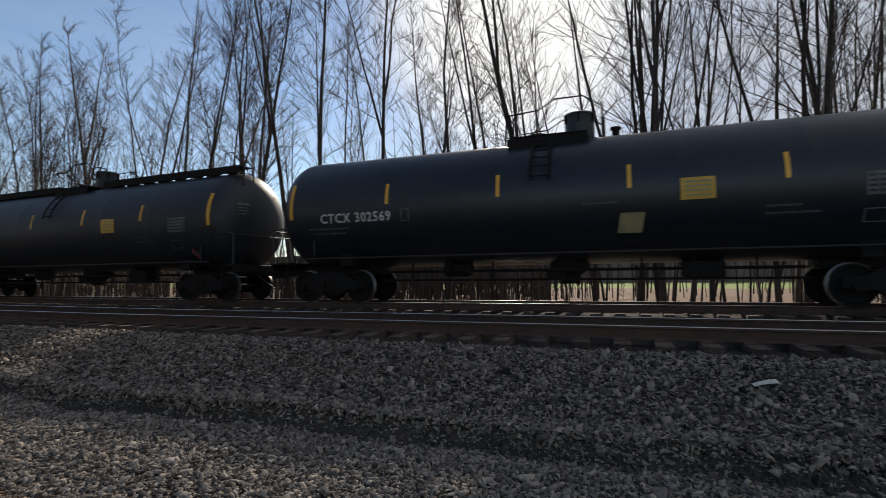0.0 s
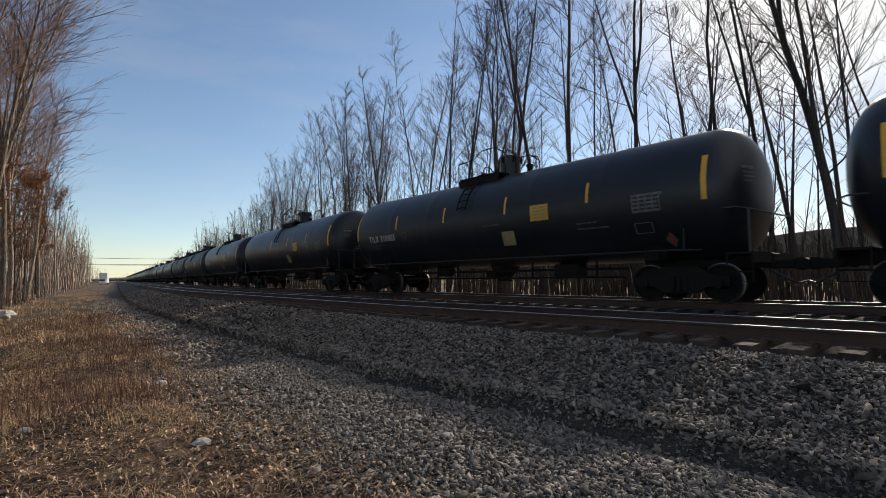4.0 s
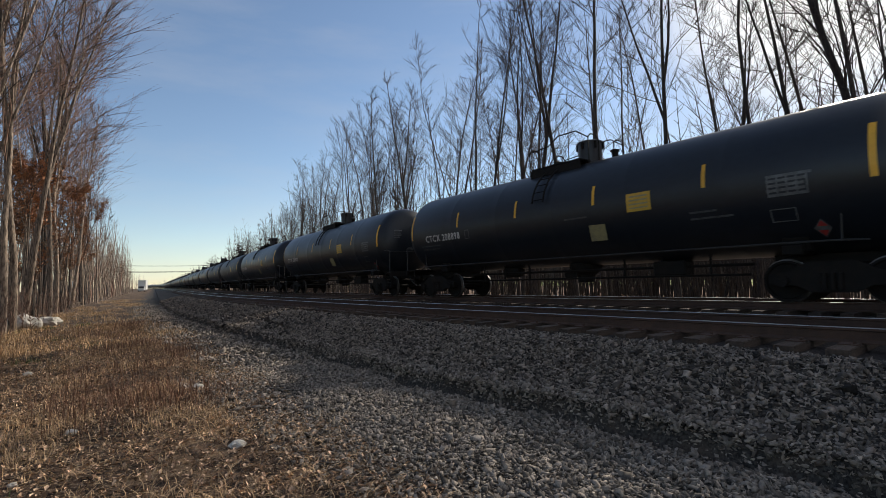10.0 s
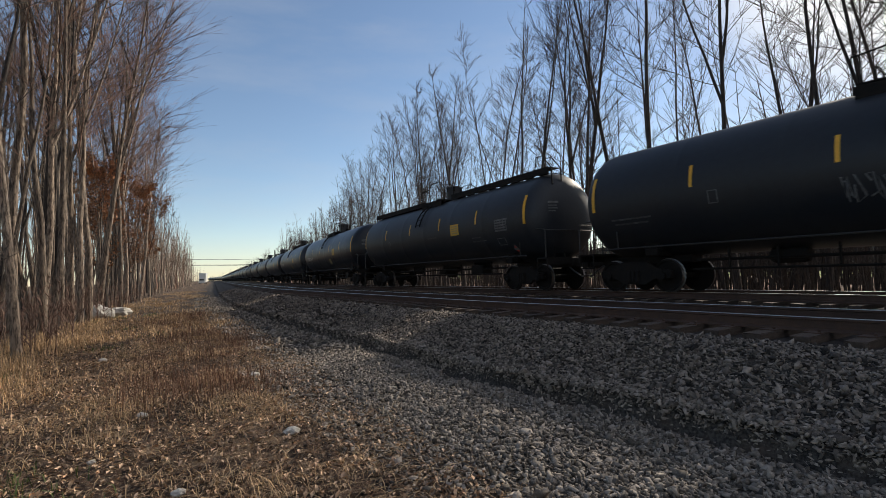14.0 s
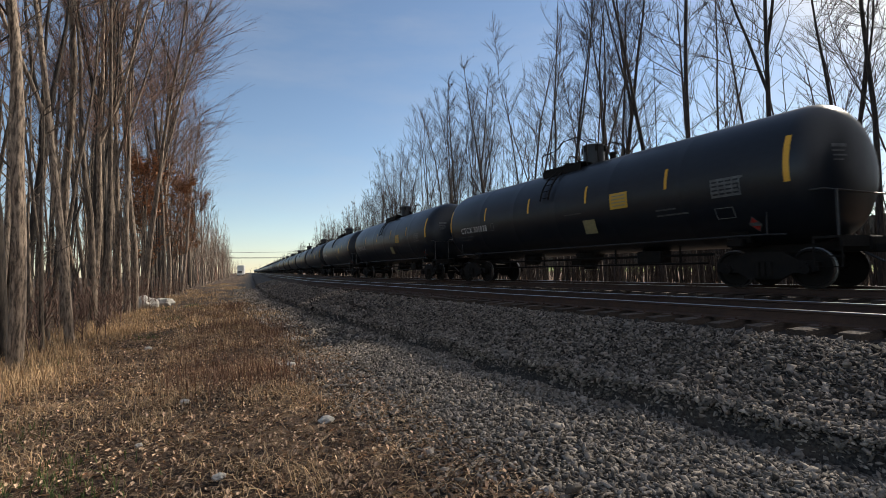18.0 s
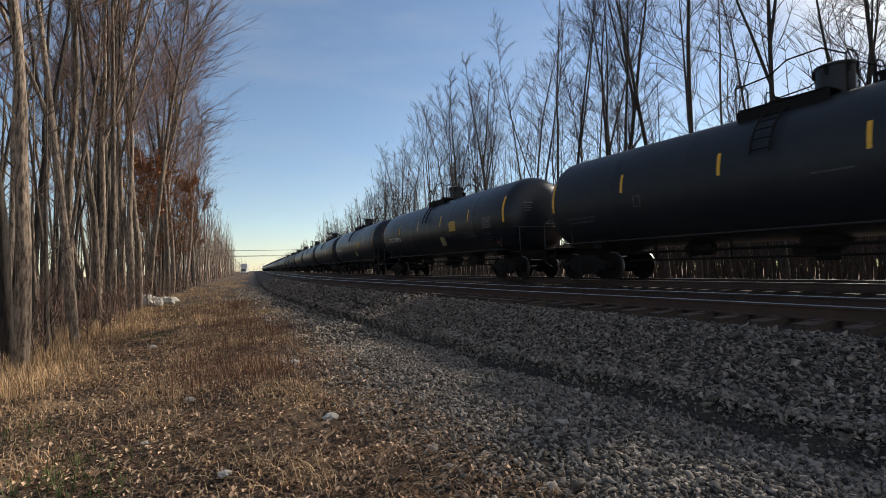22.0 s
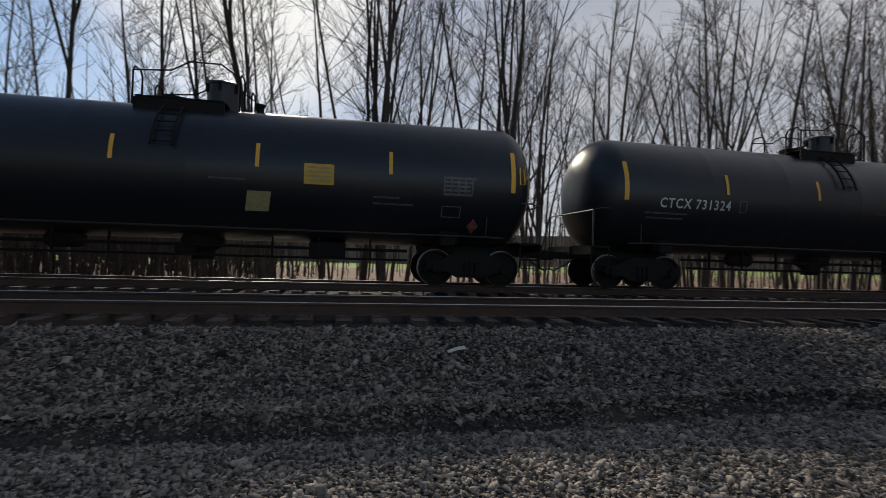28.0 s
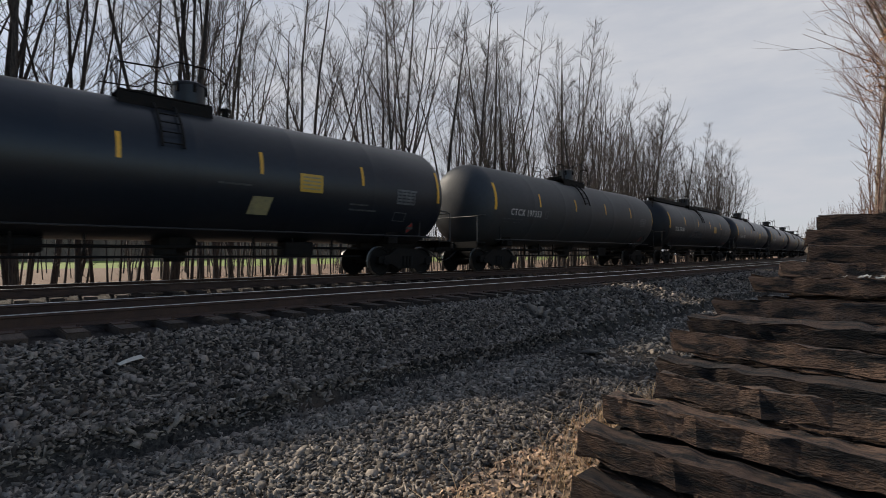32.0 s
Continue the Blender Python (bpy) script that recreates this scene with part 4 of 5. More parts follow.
def leaf_cloud(rnd, n, spot, size):
    """Small folded leaves about points given by spot()."""
    vs, fs = [], []
    for i in range(n):
        c = np.array(spot())
        a = np.array([rnd.gauss(0, 1), rnd.gauss(0, 1), rnd.gauss(0, 0.5)])
        a /= np.linalg.norm(a)
        b = np.cross(a, (0.3, 0.5, 0.8))
        b /= np.linalg.norm(b) + 1e-6
        s = size * rnd.uniform(0.6, 1.4)
        o = len(vs)
        vs += [c - a * s, c + b * s * 0.5 + np.array([0, 0, s * 0.2]), c + a * s, c - b * s * 0.5 + np.array([0, 0, s * 0.2])]
        fs += [(o, o + 1, o + 2), (o, o + 2, o + 3)]
    return vs, fs


def place_copies(master_list, spots, first_used):
    for i, (x, y, rz, s) in enumerate(spots):
        k = i % len(master_list)
        x += bend(y) + (4.1 + wood_edge(y) if x < 0 < y else 0)
        tilt = (3.5 * math.sin(i * 2.4), 3.0 * math.sin(i * 1.7 + 1)) if x < bend(y) and y > 0 else (0, 0)
        m = pose(x, y, ground_z(x, y), *tilt, 0) @ pose(0, 0, 0, 0, 0, rz)
        if k not in first_used:
            first_used.add(k)
            ob = master_list[k]
            ob.matrix_basis = m
        else:
            ob = copy_thing(master_list[k], m)
        if x > 15:
            s *= float(np.interp(y, (-140, -70, -28, 0, 15, 28, 38, 60, 100, 160), (0.95, 1.0, 0.98, 1.04, 1.08, 1.08, 0.92, 0.88, 0.66, 0.6)))
        ob.scale = (s, s, s * (0.94 + 0.12 * ((i * 37) % 10) / 10))


rt = random.Random(77)
WOOD = "trees of the far wood"
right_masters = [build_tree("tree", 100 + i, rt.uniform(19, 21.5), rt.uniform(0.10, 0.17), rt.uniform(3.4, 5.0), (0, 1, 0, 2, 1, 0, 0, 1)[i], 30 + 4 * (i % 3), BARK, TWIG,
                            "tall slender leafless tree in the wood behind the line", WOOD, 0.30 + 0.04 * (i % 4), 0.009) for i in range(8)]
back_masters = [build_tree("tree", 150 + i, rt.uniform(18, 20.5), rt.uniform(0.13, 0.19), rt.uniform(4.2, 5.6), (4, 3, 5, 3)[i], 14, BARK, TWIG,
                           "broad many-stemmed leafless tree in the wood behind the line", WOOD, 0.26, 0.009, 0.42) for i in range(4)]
spots, back_spots = [], []
for i in range(196):
    y = -100 + i * 1.22 + rt.uniform(-1.2, 1.2)
    spot = (20.5 + abs(rt.gauss(0, 1)) * 6.0, y, rt.uniform(0, 360), rt.uniform(0.82, 1.08))
    (back_spots if y < 2 and i % 3 else spots).append(spot)
for i in range(18):
    spots.append((21 + abs(rt.gauss(0, 1)) * 4, 142 + i * 9 + rt.uniform(-3, 3), rt.uniform(0, 360), rt.uniform(0.85, 1.05)))
place_copies(right_masters, spots, set())
place_copies(back_masters, back_spots, set())


def build_thicket(name, seed, boxes, height, count, mat, label, sides=3, girth=0.05, twigs=14):
    """Many thin far trees as one mass of real stems and twigs."""
    rnd = random.Random(seed)
    tw = Twigs()
    for i in range(count):
        x0, x1, y0, y1 = boxes[i % len(boxes)]
        x, y = rnd.uniform(x0, x1), rnd.uniform(y0, y1)
        x += bend(y) + (4.1 + wood_edge(y) if x1 <= 0 and y0 > 0 else 0)
        h = height * rnd.uniform(0.55, 1.05)
        base = (x, y, ground_z(x, y) - 0.2)
        g = girth * rnd.uniform(0.6, 1.7)
        st = path_from(rnd, base, (rnd.gauss(0, 0.07), rnd.gauss(0, 0.07), 1), h, 5, 0.04, 0.02)
        tw.branch(st, g, g * 0.15, sides)
        for _ in range(twigs):
            u = rnd.uniform(0.3, 0.99)
            k = min(4, int(u * 5))
            p = st[k] + (st[k + 1] - st[k]) * (u * 5 - k)
            a = rnd.uniform(0, math.tau)
            ln = h * 0.16 * (1.25 - u) * rnd.uniform(0.7, 1.5)
            lb = path_from(rnd, p, (math.cos(a), math.sin(a), rnd.uniform(0.6, 1.6)), ln, 2, 0.12, 0.1)
            tw.branch(lb, 0.018, 0.008, 3)
    ob = new(name, tw.mesh(name, mat))
    tagged(ob, label, "trees", kind="stuff")


build_thicket("far_wood", 5, [(25, 55, -30, 60), (25, 50, -110, -30), (25, 50, 60, 170), (55, 85, -90, 150)], 9.5, 900, BARK, "dense mass of thin leafless trees deep in the wood", 4, 0.06, 18)
build_thicket("brush_belt", 7, [(30, 60, 6, 130), (28, 50, 6, 70), (26, 40, 6, 90)], 5.0, 1250, BARK, "dark tangle of brush and saplings deep in the wood", 3, 0.045, 13)
build_thicket("wood_floor_brush", 22, [(24, 58, 3, 34), (22, 44, 3, 28)], 4.6, 500, BARK, "low dark brush and stems under the wood", 3, 0.05, 12)
build_thicket("mid_wood", 9, [(21, 33, -60, 80), (21, 30, 60, 150), (21, 30, -110, -50)], 17.0, 200, TWIG, "slender leafless trees standing close together in the wood", 4, 0.08, 20)
build_thicket("pole_wood", 10, [(21, 42, -50, 90), (21, 34, 20, 130), (21, 38, -110, -20)], 15.5, 300, TWIG, "close-standing thin upright trees in the wood", 3, 0.05, 14)
build_thicket("distant_wood", 6, [(20, 60, 170, 420), (18, 60, 420, 800), (20, 50, -260, -110), (16, 40, -500, -250), (190, 230, -250, 350)], 13.0, 700, BARK, "hazy mass of leafless trees far along the line", 3, 0.09, 16)
build_thicket("undergrowth", 8, [(18.2, 26, 8, 90), (18.2, 30, 6, 70), (18.2, 30, 20, 60), (19, 40, -60, 6)], 2.6, 480, TWIG, "thin brown saplings and brush at the wood's edge", 3, 0.014, 9)

# the wood on the camera's side of the line
NEARWOOD = "trees of the near wood"
left_masters = [build_tree("tree", 300 + i, rt.uniform(18.5, 22), rt.uniform(0.10, 0.17), rt.uniform(3.2, 4.6), (1, 0, 1, 0, 2, 0)[i], 17, BARK if i % 3 == 1 else BARK_LIT, TWIG_RED if i % 2 else TWIG,
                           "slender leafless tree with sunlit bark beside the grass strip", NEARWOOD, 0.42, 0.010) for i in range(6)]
spots = [(-4.1, 11.2, 10, 0.85), (-4.5, 12.3, 80, 0.9), (-3.95, 14.6, 200, 0.8), (-4.0, 18.6, 20, 0.9), (-4.4, 21.8, 120, 0.85), (-4.2, 25.0, 250, 0.95)]
for i in range(46):
    y = 9 + i * 2.1 + rt.uniform(-0.8, 0.8)
    spots.append((-4.6 - abs(rt.gauss(0, 1)) * (3.5 + y * 0.02), y, rt.uniform(0, 360), rt.uniform(0.75, 1.15)))
for i in range(30):
    y = 8.5 + i * 0.95 + rt.uniform(-0.5, 0.5)
    spots.append((-4.15 - abs(rt.gauss(0, 1)) * 2.6, y, rt.uniform(0, 360), rt.uniform(0.6, 0.95)))
for i in range(22):
    y = -26 - i * 3 + rt.uniform(-1, 1)
    spots.append((0.4 - abs(rt.gauss(0, 1)) * 3.5, y, rt.uniform(0, 360), rt.uniform(0.8, 1.1)))
place_copies(left_masters, spots, set())
over = [build_tree("tree", 400 + i, 19.5, 0.15, 5.6, 2, 40, BARK_LIT, TWIG_RED, "wide-crowned leafless tree overhanging the grass strip", NEARWOOD, 0.36) for i in range(3)]
for i, (x, y, rz, lean) in enumerate(((-4.0, 25.5, 0, 1), (-4.4, 30, 100, 3), (-3.9, 36, 220, 2), (-4.3, 43, 40, 3), (-4.2, 52, 150, 3), (-4.4, 63, 300, 3), (0.6, -23, 30, 4), (-1.6, -19, 140, 2), (1.3, -30, 260, 3), (-3.2, -25, 80, 2), (1.6, -39, 200, 2), (0.2, -50, 320, 2))):
    x += bend(y) + (4.1 + wood_edge(y) if y > 0 else 0)
    ob = over[i] if i < 3 else copy_thing(over[i % 3], Matrix())
    ob.matrix_basis = pose(x, y, ground_z(x, y), 0, lean, 0) @ pose(0, 0, 0, 0, 0, rz)
build_thicket("near_wood_edge", 21, [(-8, -3.7, 50, 120), (-7, -3.5, 80, 200), (-9, -3.6, 120, 260)], 15, 150, BARK_LIT, "dense edge of the near wood farther up the strip", 3, 0.07, 15)
build_thicket("near_poles", 19, [(-9, -4.1, 9, 34), (-8, -4.2, 20, 60), (-7, -4.2, 34, 90)], 10.5, 110, BARK_LIT, "crowd of thin upright stems along the wood's edge", 5, 0.05, 9)
build_thicket("near_wood", 15, [(-30, -6, 8, 50), (-16, -5, 12, 70), (-45, -6, 40, 130)], 9.0, 170, BARK_LIT, "dense reddish brown mass of thin stems in the near wood", 4, 0.05, 16)
build_thicket("distant_near_wood", 16, [(-30, -4.5, 110, 240), (-16, -4.5, 90, 170), (-40, -6, 240, 700), (-40, 0.5, -90, -24), (-40, 1, -420, -90)], 16, 620, TWIG_RED, "hazy reddish mass of leafless trees far along the strip", 3, 0.08, 18)
build_thicket("down_line_wood", 18, [(-12, 2.6, -70, -27), (-9, 2.0, -50, -27)], 11.5, 130, TWIG_RED, "reddish brown mass of thin trees behind the tie pile", 4, 0.05, 30)
build_thicket("down_line_far", 20, [(-14, 2.5, -200, -85), (-10, 3, -340, -180), (-6, 2.5, -120, -70), (0, 5.4, -280, -140), (2, 5.6, -260, -170)], 16, 400, TWIG_RED, "hazy reddish trees where the line curves out of sight", 3, 0.09, 20)
build_thicket("brush", 17, [(-6.5, -3.4, 9, 60), (-6, -3.2, 12, 40), (-5, -1.5, -40, -12)], 2.0, 420, TWIG_RED, "thin reddish saplings and briars at the wood's edge", 3, 0.010, 8)


def build_backdrop():
    """Low far woodland beyond the fields, as one hazy band with an uneven top."""
    vs, fs = [], []
    pts = [(185 + 25 * math.sin(i * 0.21), -700 + i * 14) for i in range(110)] + [(-26 + 6 * math.sin(i * 0.9), -230 - 6 * abs(i - 8)) for i in range(17)]
    for i, (x, y) in enumerate(pts):
        if i >= 110:
            x = -26 + (i - 110) * 3.0
        top = 11.5 + 2.2 * noise.noise((i * 0.55, 0, 2)) + 1.3 * noise.noise((i * 1.9, 0, 5)) - (4 if i >= 110 else 0)
        for k, z in enumerate((-3, top * 0.5, top * 0.8, top)):
            vs.append((x + k * 0.8 + bend(y), y, z))
    for i in range(len(pts) - 1):
        if i != 109:
            fs += [(4 * i + k, 4 * i + 4 + k, 4 * i + 5 + k, 4 * i + 1 + k) for k in range(3)]
    tagged(new("backdrop", mesh_from("backdrop", vs, fs, HAZE_WOOD)), "hazy brown woodland beyond the fields", "woodland", kind="structure")


build_backdrop()


def build_russet():
    """A beech that keeps its dry leaves."""
    rnd = random.Random(4)
    for i, (x, y, h) in enumerate(((-4.3, 33, 8.5), (-4.6, 39, 10.5), (-4.2, 46, 10), (-4.6, 54, 11.5), (-4.3, 64, 12), (-1.0, -26, 11), (0.2, -34, 12), (-1.5, -42, 13), (-3.0, -22, 12))):
        t = tagged(new("tree"), "slender tree that still holds dry russet leaves", "tree", "russet trees")
        a, b = tree_meshes(500 + i, h, 0.1, 2.0, 1, 22, 0.25)
        part("trunk", a.mesh("trunk", BARK), None, t)
        cr = part("crown", b.mesh("crown", TWIG), None, t)
        tips = np.concatenate(b.v)
        vs, fs = leaf_cloud(rnd, 2400, lambda: tips[rnd.randrange(len(tips))] + np.array([rnd.gauss(0, 0.1), rnd.gauss(0, 0.1), rnd.gauss(0, 0.1)]), 0.085)
        tagged(part("leaves", mesh_from("leaves", vs, fs, DEAD_LEAF), None, cr, "dry russet leaves"), kind="stuff")
        x += bend(y) + (4.1 + wood_edge(y) if y > 0 else 0)
        t.matrix_basis = pose(x, y, ground_z(x, y))


build_russet()


# ---- ground cover
def scatter_stones():
    rng = np.random.default_rng(3)
    base = np.array([(-1, -0.7, -0.5), (1, -0.8, -0.5), (0.9, 0.8, -0.45), (-0.8, 0.75, -0.5), (-0.75, -0.5, 0.5), (0.7, -0.55, 0.4), (0.65, 0.5, 0.55), (-0.6, 0.6, 0.45)])
    quads = np.array([(0, 3, 2, 1), (4, 5, 6, 7), (0, 1, 5, 4), (1, 2, 6, 5), (2, 3, 7, 6), (3, 0, 4, 7)])

    def field(name, n, xa, xb, ya, yb, big, label, bias=1.0, stone=STONE):
        x = xa + (xb - xa) * rng.random(n) ** bias
        y = ya + (yb - ya) * rng.random(n)
        keep = (np.abs(x - NEAR_TRACK) > 1.36) | (xb < 6.8)
        x, y = x[keep], y[keep]
        x = x + np.array([bend(b) for b in y])
        n = len(x)
        z = np.array([ground_z(a, b) for a, b in zip(x, y)])
        s = big * np.exp(rng.normal(0, 0.36, n))
        V = base[None] * (1 + rng.normal(0, 0.4, (n, 8, 3)))
        V = V * np.stack([s, s * rng.uniform(0.6, 0.95, n), s * rng.uniform(0.28, 0.65, n)], 1)[:, None]
        a, b = rng.uniform(0, 6.28, n), rng.normal(0, 0.8, n)
        ca, sa, cb, sb = np.cos(a), np.sin(a), np.cos(b), np.sin(b)
        M = np.zeros((n, 3, 3))
        M[:, 0, 0], M[:, 0, 1], M[:, 0, 2] = ca * cb, -sa, ca * sb
        M[:, 1, 0], M[:, 1, 1], M[:, 1, 2] = sa * cb, ca, sa * sb
        M[:, 2, 0], M[:, 2, 2] = -sb, cb
        V = np.einsum("nij,nkj->nki", M, V) + np.stack([x, y, z + s * 0.25], 1)[:, None]
        me = bpy.data.meshes.new(name)
        F = (quads[None] + 8 * np.arange(n)[:, None, None]).reshape(-1, 4)
        me.vertices.add(n * 8)
        me.vertices.foreach_set("co", V.reshape(-1))
        me.loops.add(len(F) * 4)
        me.loops.foreach_set("vertex_index", F.reshape(-1))
        me.polygons.add(len(F))
        me.polygons.foreach_set("loop_start", np.arange(0, len(F) * 4, 4))
        me.materials.append(stone)
        me.update(calc_edges=True)
        tagged(new(name, me), label, "gravel", kind="stuff")

    field("ballast_slope", 66000, 4.2, 6.75, -8, 13, 0.021, "dark crushed stone on the ballast shoulder")
    field("toe_stones", 9000, 4.12, 4.8, -8, 14, 0.02, "dark crushed stone along the foot of the ballast shoulder")
    field("ballast_far", 24000, 4.3, 6.75, 13, 60, 0.036, "crushed stone on the ballast shoulder farther up the line")
    field("ballast_back", 9000, 4.55, 6.75, -34, -8, 0.04, "crushed stone on the ballast shoulder farther down the line")
    field("gravel_strip", 74000, 1.45, 4.62, -6, 10, 0.0185, "pale angular gravel beside the ballast", 0.62, STONE_LIT)
    field("gravel_far", 14000, 2.2, 4.6, 10, 50, 0.034, "pale gravel strip along the line", 0.8, STONE_LIT)
    field("gravel_back", 9000, 1.4, 4.7, -22, -6, 0.026, "pale gravel strip past the tie pile", 1.0, STONE_LIT)
    field("crib_ballast", 9000, 6.5, 9.6, -14, 25, 0.03, "crushed stone between the ties")


scatter_stones()


def grass_field(name, seed, n, spot, h, w, mat, label, droop=0.5):
    rng = random.Random(seed)
    vs, fs = [], []
    for _ in range(n):
        x, y = spot(rng)
        x = strip_x(x, y)
        z = ground_z(x, y)
        a = rng.uniform(0, math.tau)
        hh = h * rng.uniform(0.4, 1.3)
        lx, ly = math.cos(a) * hh * droop * rng.random(), math.sin(a) * hh * droop * rng.random()
        px, py = -math.sin(a) * w, math.cos(a) * w
        o = len(vs)
        vs += [(x - px, y - py, z - 0.02), (x + px, y + py, z - 0.02), (x + lx * 0.4 + px * 0.7, y + ly * 0.4 + py * 0.7, z + hh * 0.6), (x + lx * 0.4 - px * 0.7, y + ly * 0.4 - py * 0.7, z + hh * 0.6), (x + lx * 1.3, y + ly * 1.3, z + hh * rng.uniform(0.75, 1.0))]
        fs += [(o, o + 1, o + 2, o + 3), (o + 3, o + 2, o + 4)]
    tagged(new(name, mesh_from(name, vs, fs, mat)), label, "grass", kind="stuff")


def clumps(seed, n, x0, x1, y0, y1, sd):
    r = random.Random(seed)
    cs = [(r.uniform(x0, x1), y0 + (y1 - y0) * r.random() ** 1.6) for _ in range(n)]

    def spot(q):
        c = cs[q.randrange(n)]
        return c[0] + q.gauss(0, sd), c[1] + q.gauss(0, sd * 1.4)
    return spot


grass_field("straw_tufts", 1, 8000, clumps(1, 60, -3.6, 1.1, 2.2, 20, 0.2), 0.10, 0.004, STRAW, "dry straw-coloured grass tufts", 2.4)
grass_field("straw_far", 2, 6500, clumps(2, 110, -3.8, 1.2, 16, 80, 0.4), 0.17, 0.010, STRAW, "dry straw-coloured grass along the strip", 0.9)
grass_field("dead_weeds", 3, 4200, clumps(3, 55, -1.4, 1.0, 7.5, 26, 0.35), 0.28, 0.004, REED, "reddish dead weed stalks", 0.7)
grass_field("edge_weeds", 4, 9000, clumps(4, 70, -4.6, -3.0, 8, 40, 0.4), 0.27, 0.004, STRAW, "tall dry grass along the wood's edge", 0.7)
grass_field("flat_straw", 7, 16000, clumps(7, 150, -3.8, 1.8, 1.6, 16, 0.3), 0.05, 0.0035, STRAW, "dry grass stems lying flat on the earth", 4.5)
grass_field("flat_stalks", 8, 9000, lambda q: (q.uniform(-3.8, 1.7), 1.6 + 16 * q.random() ** 1.5), 0.06, 0.003, REED, "reddish dead stalks lying on the earth", 4.0)
grass_field("green_tufts", 5, 1100, clumps(5, 16, -3.6, -1.0, 3.5, 30, 0.2), 0.12, 0.005, GREEN, "small tufts of fresh green grass", 1.0)
grass_field("pile_weeds", 6, 3500, clumps(6, 26, 0.6, 2.2, -6, -1.9, 0.18), 0.18, 0.004, STRAW, "dry grass at the foot of the tie pile", 1.3)


def leaf_litter():
    rnd = random.Random(12)

    def spot():
        if rnd.random() < 0.12:
            x, y = rnd.uniform(0.8, 2.3), rnd.uniform(-4.5, -1.6)
        else:
            x, y = rnd.uniform(-4, 2.0), 2.0 + 24 * rnd.random() ** 1.7
            if rnd.random() < 0.14:
                x, y = rnd.uniform(-6, 1.6), rnd.triangular(-3.5, 3.5, 2.4)
            x, y = x + min(0, rnd.gauss(0, 0.5)), y + rnd.gauss(0, 0.4)
            x = strip_x(min(x, 2.0), y)
        return x, y, ground_z(x, y) + 0.02
    vs, fs = leaf_cloud(rnd, 52000, spot, 0.026)
    tagged(new("leaf_litter", mesh_from("leaf_litter", vs, fs, LITTER_LEAF)), "curled brown leaves scattered over the earth", "leaves", kind="stuff")

    def forest_spot():
        x, y = rnd.uniform(17.5, 40), rnd.uniform(-45, 30)
        return x, y, ground_z(x, y) + 0.03
    vs, fs = leaf_cloud(rnd, 6000, forest_spot, 0.09)
    tagged(new("forest_litter", mesh_from("forest_litter", vs, fs, LITTER_LEAF)), "brown fallen leaves on the forest floor", "leaves", kind="stuff")


leaf_litter()


# ---- pile of old ties beside the camera
def build_pile():
    rnd = random.Random(31)
    shapes = [tie_mesh("old_tie", PILE_WOOD, (2.6, 0.225, 0.165), 60 + k, 0.02, 22) for k in range(7)]
    short = [tie_mesh("old_tie", PILE_WOOD, (1.75, 0.24, 0.19), 80 + k, 0.017, 12) for k in range(3)]
    # left end x, y, z of the centre, lean and turn of the nearest face, row by row
    rows = [(1.50, -2.55, -0.70, 2, -3), (1.62, -2.95, -0.52, 0, -2), (1.60, -3.25, -0.36, 1, -1), (1.36, -3.62, -0.22, 4, 2), (1.52, -4.02, -0.19, 0, 1), (1.60, -4.45, -0.06, 2, -1),
            (1.62, -5.0, 0.06, -2, 0), (1.56, -5.55, 0.20, 1, 2), (1.40, -6.1, 0.38, 0, -2), (1.20, -6.5, 0.52, 3, 1)]
    label = "old weathered creosoted tie stacked in a rough pile"
    for x, y, z, lean, turn in rows:
        for layer in range(4):
            zz = z - layer * 0.2
            if zz < -0.78:
                break
            ob = new("old_tie", rnd.choice(shapes))
            ob.matrix_basis = pose(x - 1.3 - layer * rnd.uniform(0, 0.12), y - layer * 0.01, zz, lean * 3 + rnd.uniform(-4, 4), rnd.uniform(-1.2, 1.2), turn * 1.5 + rnd.uniform(-2, 2))
            tagged(ob, label, "railway tie", "pile of old ties")
    for x, y, z in ((1.02, -6.9, 0.72), (1.08, -7.15, 0.9), (0.98, -7.3, 1.08), (0.90, -7.2, 0.55), (0.9, -7.3, 0.35)):
        ob = new("old_tie", rnd.choice(short))
        ob.matrix_basis = pose(x - 0.875, y, z - 0.02, rnd.uniform(-4, 4), rnd.uniform(-1, 1), rnd.uniform(-3, 3))
        tagged(ob, label, "railway tie", "pile of old ties")

    chips, fs = leaf_cloud(rnd, 60, lambda: (rnd.choice((0.25, -0.1)) + rnd.gauss(0, 0.16), -6.0 + rnd.gauss(0, 0.05), 0.485 + abs(rnd.gauss(0, 0.015))), 0.03)
    tagged(new("wood_chips", mesh_from("wood_chips", chips, fs, ROCK)), "pale splinters and chips lying on the ties", "wood chips", kind="stuff")


build_pile()


# ---- small things and the far end of the strip
def build_rock(x, y, r, seed, label):
    bm = bmesh.new()
    bmesh.ops.create_icosphere(bm, subdivisions=3, radius=r)
    for v in bm.verts:
        k = 1 + 0.28 * noise.noise(v.co * (1.6 / r) + Vector((seed, 0, 0))) + 0.1 * noise.noise(v.co * (5 / r))
        v.co = Vector((v.co.x * 1.25 * k, v.co.y * k, v.co.z * 0.72 * k))
    me = bpy.data.meshes.new("boulder")
    bm.to_mesh(me)
    bm.free()
    me.materials.append(ROCK)
    ob = new("boulder", me)
    ob.location = (x, y, ground_z(x, y) + r * 0.45)
    tagged(ob, label, "rock")


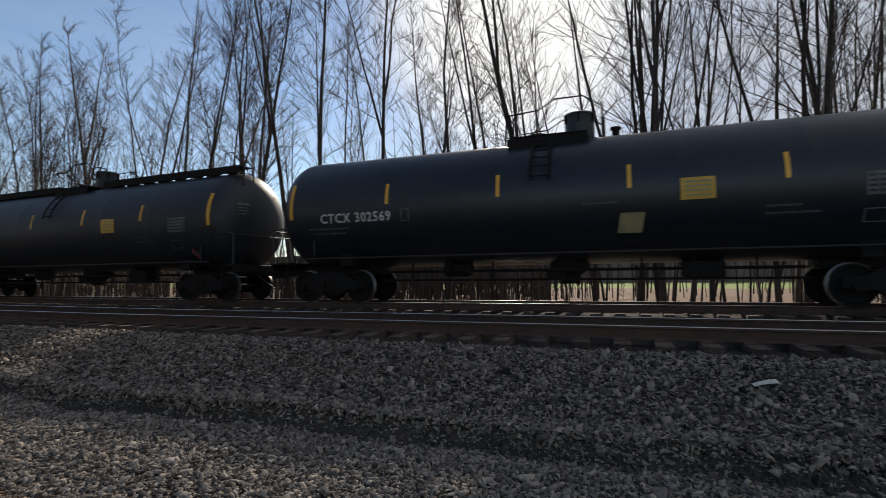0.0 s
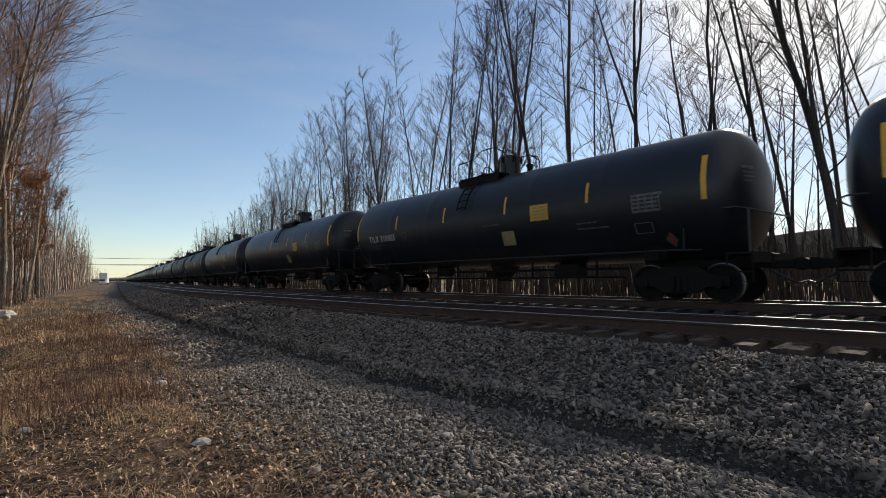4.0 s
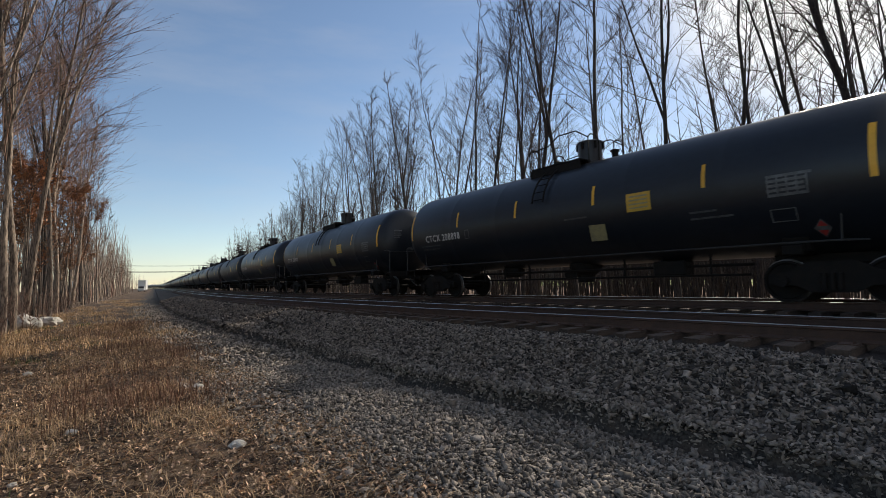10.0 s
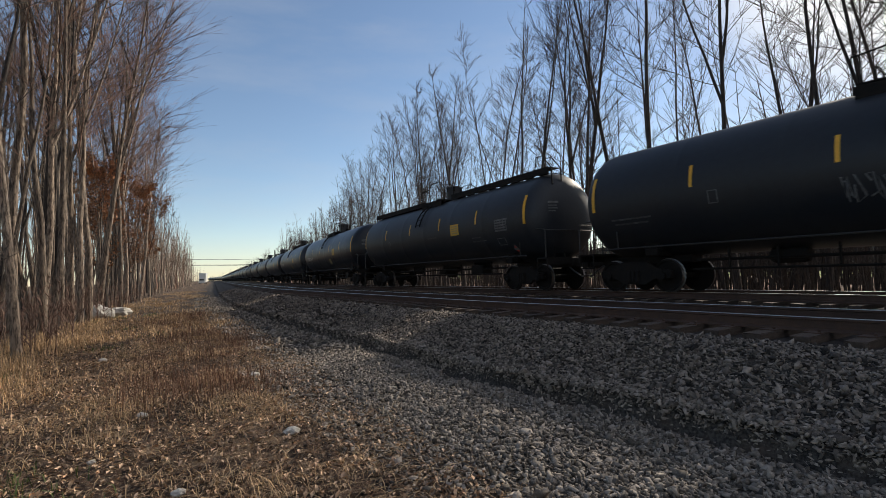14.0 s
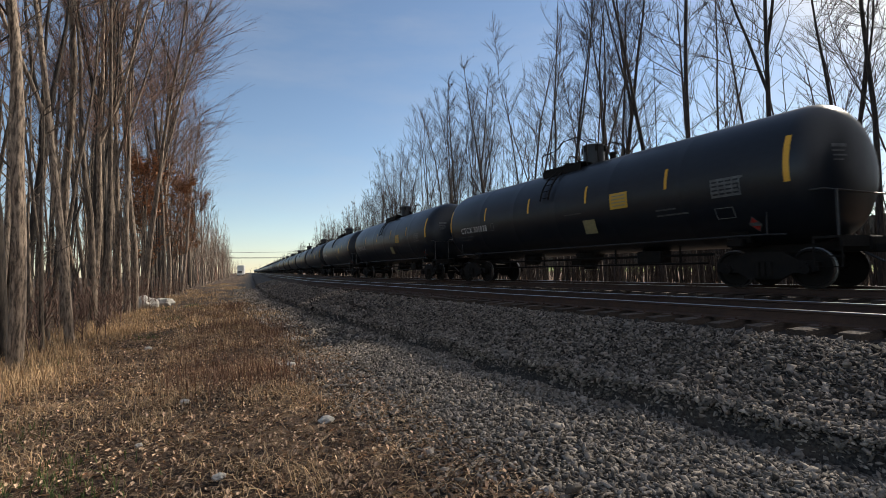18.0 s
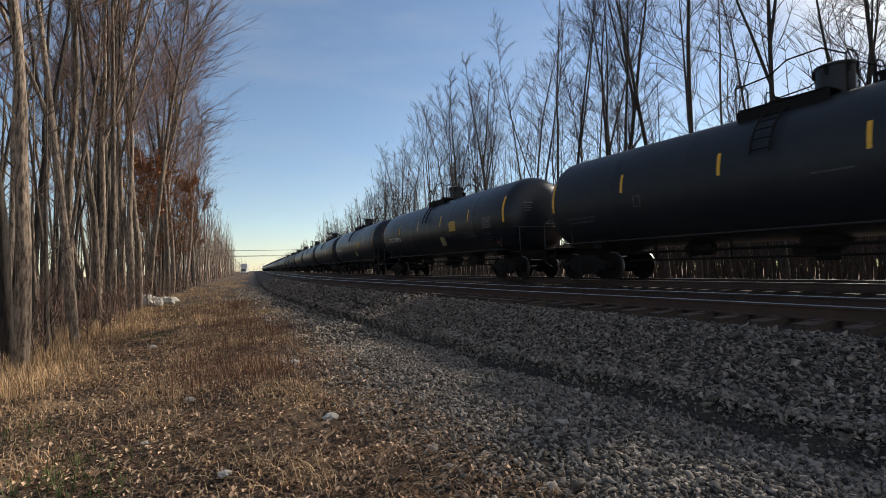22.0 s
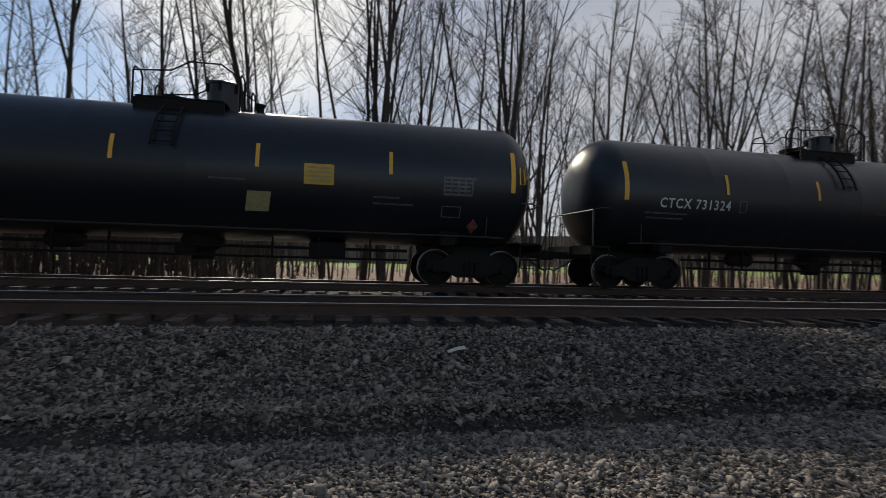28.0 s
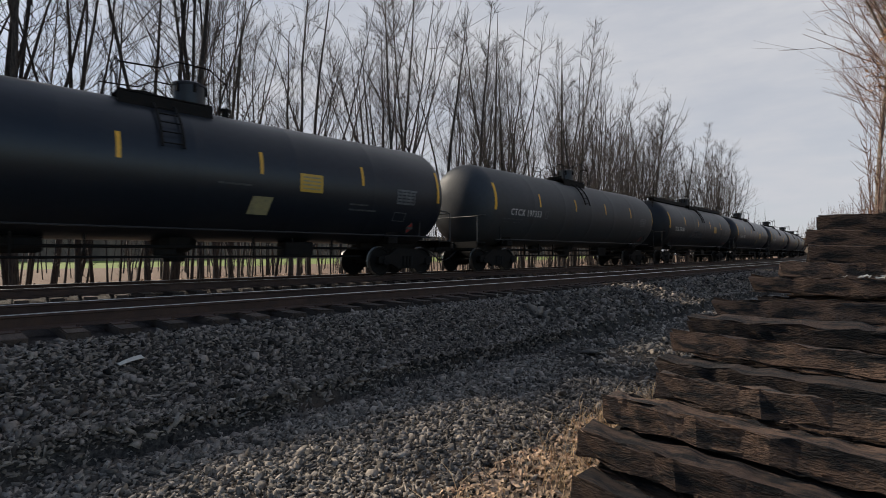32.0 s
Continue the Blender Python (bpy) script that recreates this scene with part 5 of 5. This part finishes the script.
build_rock(-0.55, 27.0, 0.5, 1, "pale limestone boulder at the wood's edge")
build_rock(0.3, 28.6, 0.37, 2, "smaller white limestone boulder in dry grass")
build_rock(-1.2, 25.8, 0.3, 3, "half-buried grey limestone boulder in weeds")
rs = random.Random(9)
for x, y, r in ((0.28, 6.9, 0.05), (-0.17, 12.2, 0.06), (2.74, 15.7, 0.09), (1.5, 5.1, 0.06), (-0.15, 5.4, 0.03), (1.9, 8.4, 0.06), (-2.2, 9.0, 0.04), (0.4, 4.2, 0.04)):
    build_rock(x, y, r, rs.random() * 9, "small pale stone lying on the earth")


def build_scrap():
    """A bent offcut of pale sheet lying on the ballast."""
    sh = Shape()
    L, W = 0.24, 0.06
    vs = []
    for zt in (0.006, 0.0):
        for i in range(5):
            u = i / 4
            for s in (-1, 1):
                vs.append(((u - 0.5) * L, s * W / 2 * (1 - 0.35 * u), 0.02 * math.sin(u * 2.4) + zt))
    fs = []
    for i in range(4):
        fs += [(2 * i, 2 * i + 2, 2 * i + 3, 2 * i + 1), (10 + 2 * i, 10 + 2 * i + 1, 10 + 2 * i + 3, 10 + 2 * i + 2), (2 * i, 10 + 2 * i, 12 + 2 * i, 2 * i + 2), (2 * i + 1, 2 * i + 3, 13 + 2 * i, 11 + 2 * i)]
    fs += [(0, 1, 11, 10), (8, 18, 19, 9)]
    sh.add(vs, fs)
    ob = new("scrap", sh.mesh("scrap", ROCK))
    x, y = 5.5, -1.28
    ob.matrix_basis = pose(x, y, ground_z(x, y) + 0.11, 0, -30, 0) @ pose(0, 0, 0, 0, 0, 112)
    tagged(ob, "pale bent scrap of sheet lying on the ballast", "scrap")


build_scrap()


def build_truck_far():
    """A white service truck standing head-on at the end of the strip."""
    t = tagged(new("truck"), "white high-sided service truck parked head-on far up the strip", "truck")
    b = Shape().box((0, 1.8, 3.0), (3.0, 4.2, 4.3), 0.08)
    part("box_body", b, WHITE, t)
    part("cab", Shape().box((0, -1.0, 1.5), (2.6, 1.6, 1.7), 0.12), WHITE, t)
    part("windscreen", Shape().box((0, -1.79, 2.0), (2.2, 0.08, 0.75), 0.05), DARK, t)
    part("bumper", Shape().box((0, -1.85, 0.7), (2.7, 0.25, 0.35), 0.06), WHITE, t)
    wheel = Shape().lathe([(0.3, -0.14), (0.5, -0.14), (0.5, 0.14), (0.3, 0.14)], 16, "x").mesh("wheel", DARK)
    for x in (-1.15, 1.15):
        for y in (-0.9, 2.8):
            part("wheel", wheel, None, t).location = (x, y, 0.5)
    t.matrix_basis = pose(-1.0 + bend(260), 260, ground_z(-1.0 + bend(260), 260), 0, 0, -18)


def build_wires():
    """Overhead wires that cross the line on two poles, far away."""
    span = []
    for x in (-14.0, 34.0):
        p = tagged(new("utility_pole"), "tall wooden utility pole with a crossarm beside the crossing", "pole", "poles of the crossing wires")
        part("pole", Shape().tube([(0, 0, -1), (0, 0, 13)], [0.17, 0.11], 8), BARK, p)
        part("crossarm", Shape().box((0, 0, 12.2), (0.12, 2.2, 0.14)), BARK, p)
        p.location = (x + bend(250), 250, -0.8)
        span.append(x)
    for i, (z, dy) in enumerate(((10.6, -1), (10.6, 1), (8.1, 0), (7.8, 0.1))):
        pts = [(span[0] + (span[1] - span[0]) * u + bend(250), 250 + dy, z - 0.35 * (1 - (2 * u - 1) ** 2)) for u in np.linspace(0, 1, 9)]
        w = new("wire", Shape().tube(pts, 0.06 if z > 10 else 0.09, 4).mesh("wire", DARK))
        tagged(w, "dark overhead wire across the railway", "wire", "wires over the crossing")
    q = tagged(new("utility_pole"), "slim grey pole standing beside the train", "pole")
    part("pole", Shape().tube([(0, 0, -1), (0, 0, 8)], 0.12, 8), PIPE, q)
    q.location = (17.2 + bend(120), 120, -0.6)
    m = tagged(new("marker_post"), "short pale marker post at the wood's edge", "post")
    part("post", Shape().tube([(0, 0, -0.3), (0, 0, 2.4)], 0.07, 8), WHITE, m)
    m.location = (2.45, 62, -0.8)


build_truck_far()
build_wires()

# ---- the timbers of the tracks
build_ties(near_track, NEAR_TRACK)
build_ties(far_track, FAR_TRACK)

motions()
